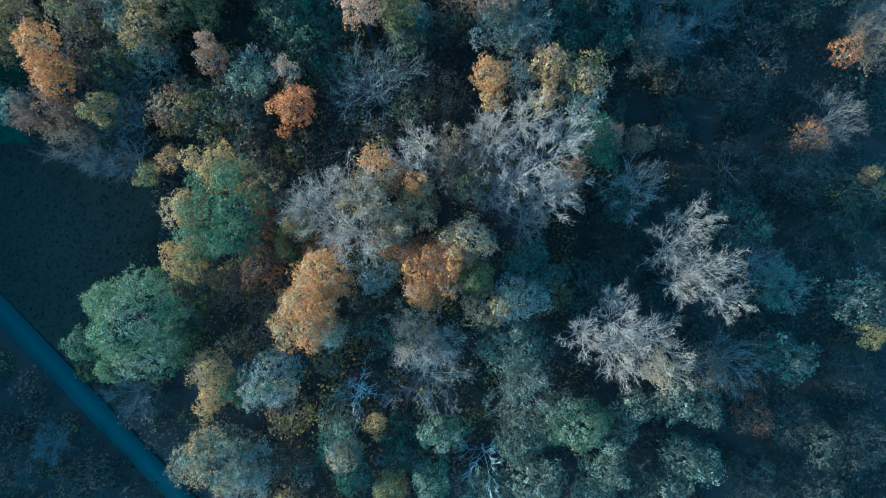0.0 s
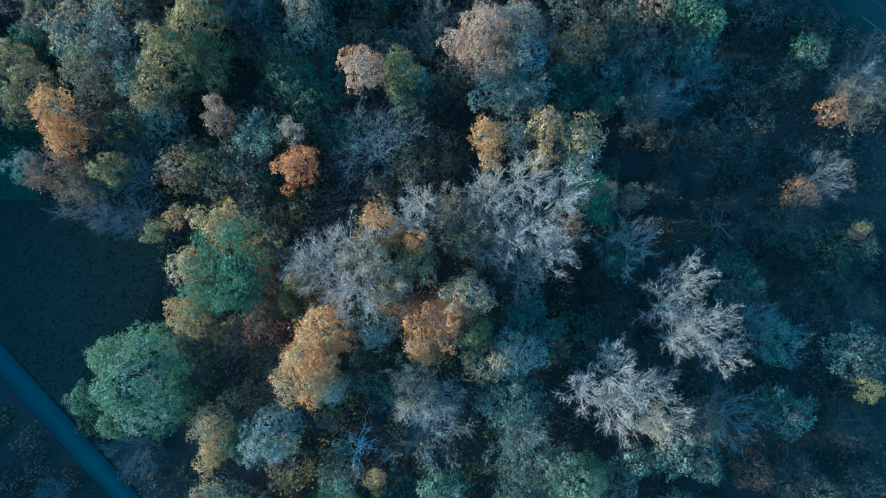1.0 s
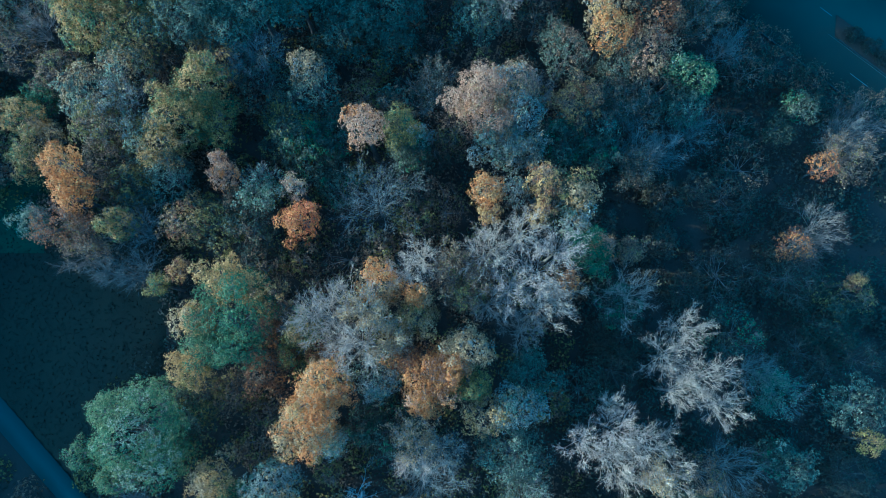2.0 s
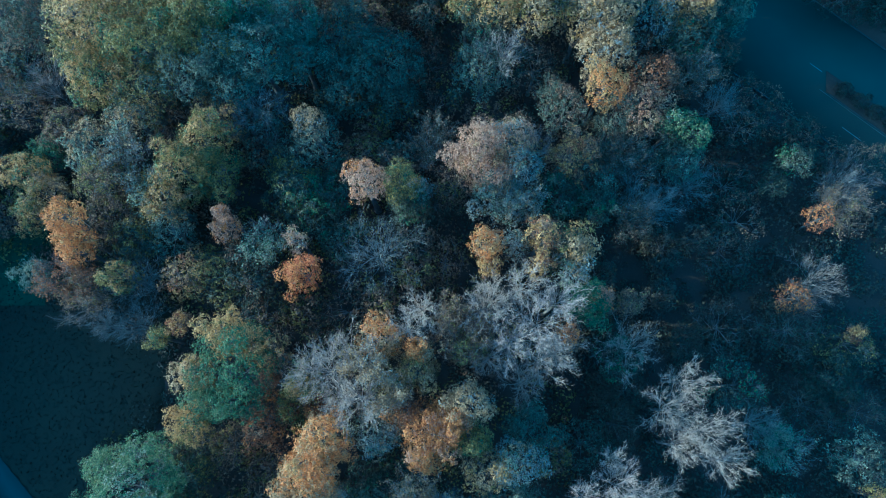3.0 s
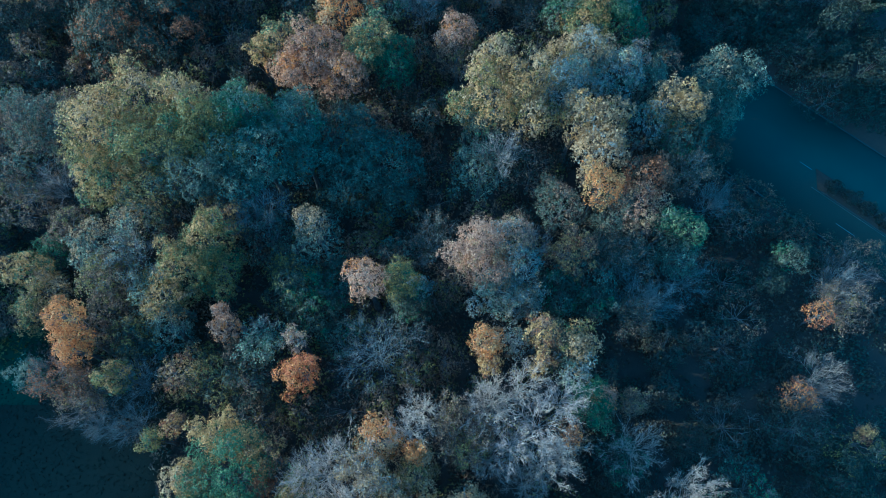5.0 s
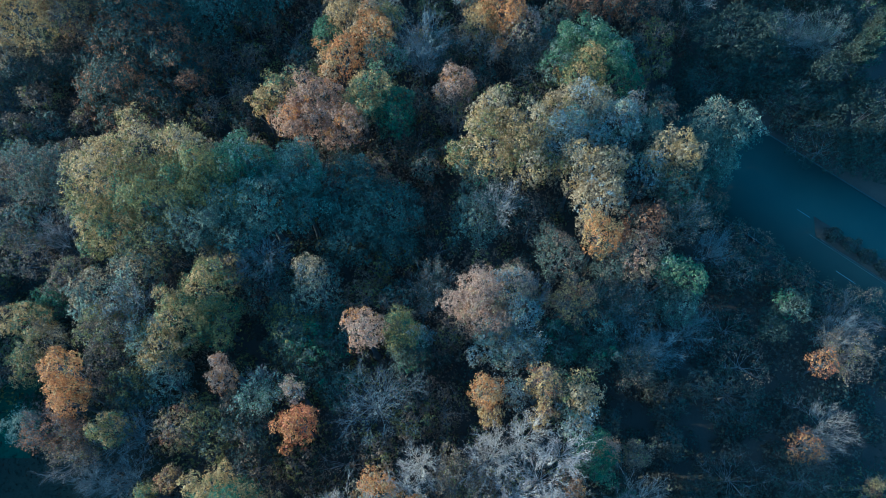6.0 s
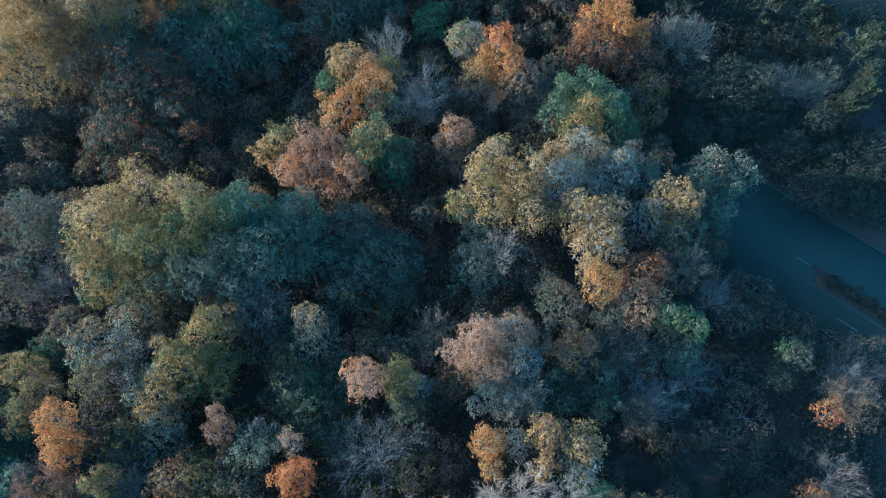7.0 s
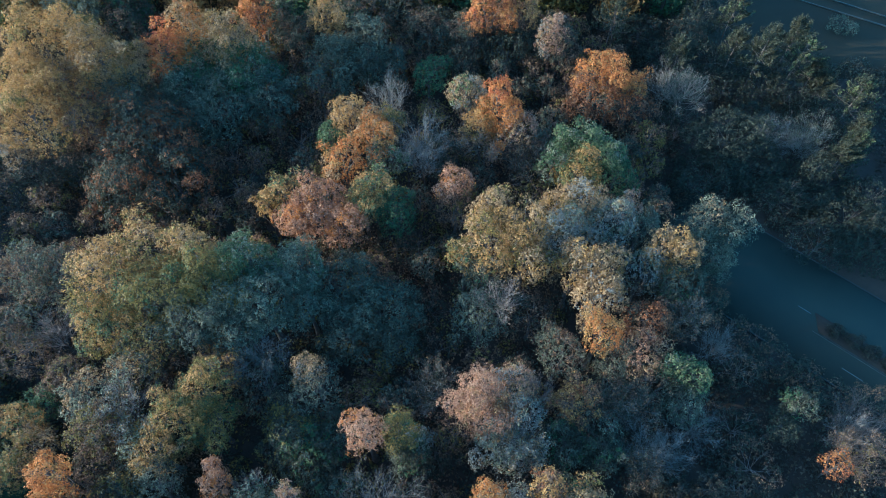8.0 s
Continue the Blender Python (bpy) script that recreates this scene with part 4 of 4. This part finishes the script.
leafy(32.1, 50.9, 15, 4.2, "rustdark")
bare(38.2, 52.1, 13, 4.9, "blue", leaves="dark")
leafy(30.3, 45.8, 15, 4.1, "pinktan", full=0.8)
leafy(26.1, 44.8, 14, 4.0, "greybrown")
leafy(24.3, 40.3, 12, 4.1, "dark", full=0.7)
leafy(18.4, 45.5, 14, 4.0, "greybrown", full=0.7)
leafy(16.9, 48.7, 14, 2.7, "greybrown", full=0.8)
tufty(35.0, 43.6, 14, 2.8, "greenolive")
tufty(37.6, 41.8, 14, 3.0, "greenlit")
leafy(36.1, 38.8, 11, 4.1, "bluegreen")
bare(43.6, 48.2, 10, 4.2, "blue")
leafy(47.1, 45.1, 8, 4.2, "dark", full=0.5)
leafy(19.0, 38.0, 16, 3.6, "goldbrown")
bare(26.8, 38.9, 12, 5.4, "blue", leaves="dark")
leafy(32.0, 40.4, 12, 4.7, "dark", full=0.6)
leafy(22.2, 34.9, 11, 5.3, "bluegreen", full=0.6)
bare(29.3, 32.4, 10, 4.6, "blue")
bare(38.0, 35.4, 8, 4.5, "blue")
leafy(-20.7, 71.3, 18, 5.4, "copper")
leafy(-16.3, 68.6, 17, 4.3, "copper")
leafy(-23.6, 70.3, 16, 4.0, "copper")
tufty(-26.7, 75.3, 17, 3.7, "goldgreen")
leafy(-29.8, 72.8, 17, 2.2, "gold")
leafy(-16.3, 90.0, 20, 4.0, "goldtan")
leafy(-11.6, 85.5, 20, 4.4, "orangetan")
leafy(-17.0, 81.5, 18, 4.4, "orangetan")
leafy(-19.7, 87.9, 16, 3.5, "green")
leafy(-9.4, 89.9, 18, 3.2, "olivegold")
tufty(-11.3, 74.8, 18, 4.4, "goldgreen")
leafy(-7.7, 72.3, 15, 4.7, "green")
leafy(-13.2, 72.4, 17, 4.0, "goldgreen")
leafy(-9.9, 83.0, 16, 4.3, "sagegreen", full=0.7)
bare(-3.3, 85.4, 18, 5.6, "blue")
bare(-9.3, 96.5, 17, 4.9, "blue", up=1.2)
bare(-2.9, 83.3, 14, 4.3, "blue")
leafy(5.1, 95.9, 18, 4.2, "paleyellow", deep=0.9)
leafy(10.6, 91.5, 22, 2.7, "redorange", deep=1.2)
leafy(10.9, 91.0, 19, 4.8, "orange")
leafy(7.4, 89.5, 17, 3.7, "gold")
leafy(14.2, 89.3, 16, 5.3, "palepink", full=0.7)
bare(8.5, 88.4, 14, 5.3, "blue", leaves="palepink")
bare(16.0, 86.3, 12, 6.0, "blue", leaves="dark")
leafy(2.5, 75.9, 17, 4.3, "copper")
leafy(2.5, 73.8, 14, 4.1, "brown", full=0.8)
leafy(0.1, 86.3, 12, 4.4, "dark")
leafy(-2.0, 105.9, 12, 4.3, "green")
leafy(-15.6, 110.9, 16, 6.8, "bluedark")
leafy(-19.9, 106.8, 15, 6.2, "bluedark")
leafy(-10.6, 108.3, 13, 5.6, "bluedark")
leafy(-23.9, 104.0, 13, 6.0, "brown", full=0.6)
leafy(29.6, 100.6, 19.5, 4.0, "orange")
leafy(33.6, 100.3, 19.5, 4.2, "orange")
leafy(37.6, 99.4, 17, 2.8, "orange")
leafy(29.0, 98.2, 15, 5.8, "rustdark")
leafy(36.5, 97.8, 13, 5.8, "rustdark")
bare(45.2, 103.3, 12, 4.8, "blue")
leafy(22.7, 112.4, 18, 4.0, "palepink")
leafy(24.2, 112.8, 13, 5.7, "dark")
leafy(10.1, 117.9, 19, 5.8, "orangerust")
leafy(16.6, 120.0, 18, 4.9, "goldbrown")
leafy(6.3, 117.0, 13, 7.0, "dark")
leafy(14.5, 114.2, 12, 7.5, "dimteal")
leafy(-2.0, 119.6, 12, 7.1, "dark")
leafy(25.7, 85.0, 18, 4.4, "greenolive")
leafy(29.5, 82.6, 17, 4.4, "greenolive")
leafy(24.8, 79.0, 16, 4.6, "olivegold")
leafy(31.2, 79.2, 14, 4.7, "green")
leafy(20.1, 81.3, 15, 3.8, "sagegreen")
leafy(22.9, 85.9, 16, 3.2, "green")
# near-black leaves here carry the deep shade right of the wood
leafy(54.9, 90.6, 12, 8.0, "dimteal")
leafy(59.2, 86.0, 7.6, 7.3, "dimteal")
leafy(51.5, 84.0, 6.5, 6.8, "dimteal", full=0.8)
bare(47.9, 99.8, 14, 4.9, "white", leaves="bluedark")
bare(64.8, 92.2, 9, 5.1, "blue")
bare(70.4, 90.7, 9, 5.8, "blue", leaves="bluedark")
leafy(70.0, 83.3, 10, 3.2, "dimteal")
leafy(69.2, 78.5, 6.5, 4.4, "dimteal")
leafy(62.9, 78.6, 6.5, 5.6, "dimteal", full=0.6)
pine(48.7, 110.4, 14, 3.1, "pinegrey")
pine(62.2, 122.2, 15, 3.8, "pinegold")
pine(60.4, 112.2, 14, 2.9, "pinegrey")
pine(64.3, 108.6, 16, 4.0, "pinegrey")
pine(66.9, 112.0, 15, 3.1, "pinegrey")
pine(71.8, 107.9, 16, 4.3, "pinegold")
pine(73.6, 115.4, 14, 2.9, "pinegrey")
pine(75.6, 106.8, 11, 2.7, "pinegrey")
pine(80.7, 98.3, 14, 3.5, "pinegold")
pine(79.8, 91.2, 11, 2.0, "pinegrey")
pine(76.3, 86.1, 13, 2.9, "pinegold")
pine(74.6, 85.3, 11, 3.1, "pinegrey")
pine(77.5, 104.7, 9, 2.4, "pinegrey")
pine(36.4, 120.2, 15, 4.0, "pinegrey")
leafy(74.5, 74.0, 5, 7.0, "dimteal")
leafy(76.6, 68.0, 5, 6.4, "dimteal")
leafy(67.2, 68.6, 6.5, 5.3, "dimteal", full=0.6)
leafy(79.8, 78.6, 6, 5.1, "dimteal", full=0.6)
leafy(53.3, 38.0, 11, 3.2, "darkgreen")
leafy(50.6, 35.6, 9, 3.2, "dimteal")
leafy(55.7, 39.1, 9, 1.6, "dimteal")
bare(62.8, 36.0, 8, 4.5, "greypink")
leafy(44.5, 35.7, 6, 4.6, "dark", full=0.5)
leafy(45.6, 29.8, 6, 5.3, "dark", full=0.5)
pine(-31.5, 117.4, 20, 5.3, "pinegrey")
leafy(-23.2, 117.9, 20, 4.3, "goldtan")
leafy(-28.7, 116.3, 15, 5.7, "dark")
leafy(-36.9, 118.6, 20, 4.3, "orangerust")
leafy(-16.7, 125.1, 12, 6.5, "dark")
leafy(-77.7, 124.7, 16, 5.8, "bluegreen")
leafy(-67.9, 125.1, 13, 6.5, "dark")
leafy(-7.0, 126.8, 12, 6.5, "dark")
leafy(91.7, 128.3, 2.5, 3.5, "bluegreen")
# filler shrubs in dark leaves, for the shade between crowns
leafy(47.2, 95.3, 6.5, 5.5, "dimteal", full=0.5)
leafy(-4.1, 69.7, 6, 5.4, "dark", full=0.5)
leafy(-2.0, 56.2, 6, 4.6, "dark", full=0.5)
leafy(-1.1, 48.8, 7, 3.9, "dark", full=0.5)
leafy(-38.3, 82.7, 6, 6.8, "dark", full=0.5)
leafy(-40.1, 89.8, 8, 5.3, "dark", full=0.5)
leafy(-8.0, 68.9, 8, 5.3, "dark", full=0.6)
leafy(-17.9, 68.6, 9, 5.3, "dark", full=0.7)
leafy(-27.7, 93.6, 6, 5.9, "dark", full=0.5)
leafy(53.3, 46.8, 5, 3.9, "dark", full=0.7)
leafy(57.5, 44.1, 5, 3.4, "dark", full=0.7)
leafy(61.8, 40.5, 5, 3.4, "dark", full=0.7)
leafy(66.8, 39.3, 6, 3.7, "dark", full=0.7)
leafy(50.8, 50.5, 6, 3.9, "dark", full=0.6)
for k in range(9):
    leafy(*on_road(2.6 + 3.1 * k, 2.1 + 0.1 * (k % 3)), 1.5 + 0.3 * (k % 2), 1.7, "dim", tuft=0.42, leaf=0.14)
leafy(43.6, 60.6, 6, 3.0, "dark")
leafy(46.4, 57.6, 5.5, 2.8, "dark")
leafy(41.6, 63.6, 6, 3.0, "dark")
leafy(56.7, 113.3, 8, 5.1, "dimteal", full=0.8)
leafy(52.5, 119.5, 11, 5.2, "dark")
leafy(59.6, 107.5, 6.5, 5.5, "dimteal", full=0.8)
leafy(66.6, 107.4, 6.5, 5.5, "dimteal", full=0.8)
leafy(72.4, 104.9, 6.5, 5.4, "dimteal", full=0.8)
leafy(47.6, 116.0, 6.5, 5.7, "dimteal", full=0.8)
leafy(77.7, 99.4, 6.5, 5.6, "dimteal", full=0.8)
leafy(62.7, 98.8, 6.5, 4.8, "dimteal", full=0.8)
leafy(58.5, 126.9, 10, 6.2, "dimteal", full=0.8)
leafy(43.9, 123.1, 6.5, 6.1, "dimteal", full=0.8)
bare(-12.3, 8.9, 21.5, 3.5, "white")
bare(-17.1, 6.9, 20.5, 3.0, "white")
bare(-6.4, 4.0, 20.5, 3.0, "white", leaves="tan")
bare(-13.2, 3.3, 20.5, 3.3, "white")
bare(5.4, 14.8, 20.5, 3.5, "white")
bare(8.7, 10.5, 20.5, 3.7, "pinkwhite")
bare(15.2, 9.2, 19.5, 3.1, "white")
bare(4.8, 11.8, 18.5, 2.8, "pinkwhite", leaves="brown")
bare(22.1, -11.4, 15.5, 3.4, "white")
bare(31.5, -3.1, 16.5, 3.3, "white")
leafy(24.6, 8.7, 11, 3.8, "darkgreen")
leafy(22.5, 16.5, 11, 2.6, "dimsage")
leafy(24.0, 12.3, 10, 2.6, "dimteal")

# ---- undergrowth, and the woods beyond the view ----
edge = np.random.default_rng(77)
def wooded(px, py):
    """Whether undergrowth stands there: not on road, lane, meadows or paths."""
    s, w = (px - EDGE[0]) * ROAD[0] + (py - EDGE[1]) * ROAD[1], (px - EDGE[0]) * SIDE[0] + (py - EDGE[1]) * SIDE[1]
    if -8.2 < w < 16 and s > -20:
        return False
    lane = (px - LANE_A[0]) * across[0] + (py - LANE_A[1]) * across[1]
    if abs(lane) < 3.0 or (lane > 0 and px < -44 + 0.55 * (9 - abs(py - 9)) - 2 and py < 20 - 0.5 * (px + 60)):
        return False
    return not (px > 62 and py > 118)


def thicket():
    """Half-grown trees and saplings wherever the wood leaves a gap of more than a few steps."""
    rs = np.random.default_rng(58)
    for i in range(34):
        for j in range(36):
            px, py = -72 + 4.6 * i + rs.uniform(-1.6, 1.6), -38 + 4.6 * j + rs.uniform(-1.6, 1.6)
            h, r, pick = rs.uniform(7.6, 11.0), rs.uniform(2.6, 3.8), rs.integers(0, 5)
            if not wooded(px, py) or not wooded(px - 3, py - 3) or min(math.hypot(px - a, py - b) for a, b in STANDING) < 4.3:
                continue
            if px > 42 or (px < -33 and py < 15) or (px > -12 and py < -12):
                continue
            if px > 17 and py < 36:
                if h > 9.4:
                    # dark leaf colour stands in for the shade on this side
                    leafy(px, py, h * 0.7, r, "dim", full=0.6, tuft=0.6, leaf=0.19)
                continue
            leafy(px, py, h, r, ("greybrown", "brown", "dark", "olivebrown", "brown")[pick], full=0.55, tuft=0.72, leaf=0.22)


thicket()


def undergrowth():
    """Bramble and saplings that fill the floor of the wood: countless leaves on low mounds."""
    rs = np.random.default_rng(31)
    centre, out, size, pick = [], [], [], []
    for i in range(64):
        for j in range(62):
            px, py = -100 + 3.3 * i + rs.uniform(-2.4, 2.4), -46 + 3.2 * j + rs.uniform(-2.4, 2.4)
            if not wooded(px, py):
                continue
            r, h = rs.uniform(1.4, 2.9), rs.uniform(1.3, 4.0)
            n = int(88 * r / 2)
            d = sphere_dirs(n, rs, 0.0)
            p = np.array([px, py, ground_height(px, py)]) + d * np.array([r, r, h]) * rs.uniform(0.75, 1.15, n)[:, None]
            centre.append(p)
            out.append(d + rs.normal(size=(n, 3)) * 0.5)
            size.append(rs.uniform(0.27, 0.52, n))
            # paler leaves west of x = 20 imitate haze in gaps, dark ones east imitate shade
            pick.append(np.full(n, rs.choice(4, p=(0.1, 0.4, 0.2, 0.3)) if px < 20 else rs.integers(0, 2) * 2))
    v, f = leaf_cards(np.concatenate(centre), np.concatenate(out), np.concatenate(size), rs)
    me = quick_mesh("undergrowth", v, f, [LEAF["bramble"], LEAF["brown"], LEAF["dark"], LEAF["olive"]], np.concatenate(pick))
    tagged(new("undergrowth", me), "dense bramble and brown saplings, coloured paler for haze and darker for shade", "undergrowth", kind="stuff")


undergrowth()


def woods_beyond(places):
    """Trees added outside the view to hold off the low sun: trunks and leafy crowns past counting."""
    rs = np.random.default_rng(47)
    pieces, leaves, pick = [], [], []
    for px, py, h, r in places:
        foot = np.array([[px, py, ground_height(px, py) - 0.3]])
        pieces.append(tubes(foot, foot + [[rs.normal() * 0.3, rs.normal() * 0.3, h * 0.4]], foot + [[0, 0, h * 0.8]], [0.35], [0.1], 6, 4))
        n = int(34 * r * r)
        d = unit(rs.normal(size=(n, 3)))
        wave = np.array([1 + 0.35 * noise.noise((e[0] * 2 + px, e[1] * 2 + py, e[2] * 2)) for e in d])
        c = foot + [0, 0, h * 0.53] + d * np.array([r, r, h * 0.46]) * (rs.uniform(0.7, 1.05, n) * wave)[:, None]
        leaves.append(leaf_cards(c, d + rs.normal(size=(n, 3)) * 0.5, rs.uniform(0.5, 0.95, n), rs, 1.4))
        pick.append(np.full(n, rs.integers(1, 4)))
    trunks = joined(pieces)
    v, f = joined(leaves)
    at = len(trunks[0])
    faces = [trunks[1][0], f[0] + at]
    index = np.concatenate([np.zeros(len(trunks[1][0])), np.concatenate(pick)])
    me = quick_mesh("woods", np.concatenate([trunks[0], v]), faces, [BARK["oak"], LEAF["olive"], LEAF["gold"], LEAF["green"]], index)
    tagged(new("woods", me), "mixed autumn wood out of view, added to shade the meadows and the wood floor", "woods", kind="stuff")


# unseen trees, spaced and sized to shade the meadows and the wood floor
PLACES = [(-84 - 7 * i + edge.uniform(-2, 2), -52 + 6.5 * j + 3 * (i % 2) + edge.uniform(-1, 1), 18.5 + edge.uniform(-1.5, 1.5), 5.5) for i in range(4) for j in range(17)]
PLACES += [(-104 - 8 * i + edge.uniform(-2, 2), 62 + 8 * j + edge.uniform(-2, 2), 19 + edge.uniform(-2, 2), 5.5) for i in range(2) for j in range(9)]
PLACES += [(-100 + 11 * i + edge.uniform(-3, 3), 133 + 9 * j + edge.uniform(-2, 2), 17 + edge.uniform(-2, 2), 5.5) for i in range(15) for j in range(4)]
woods_beyond(PLACES)
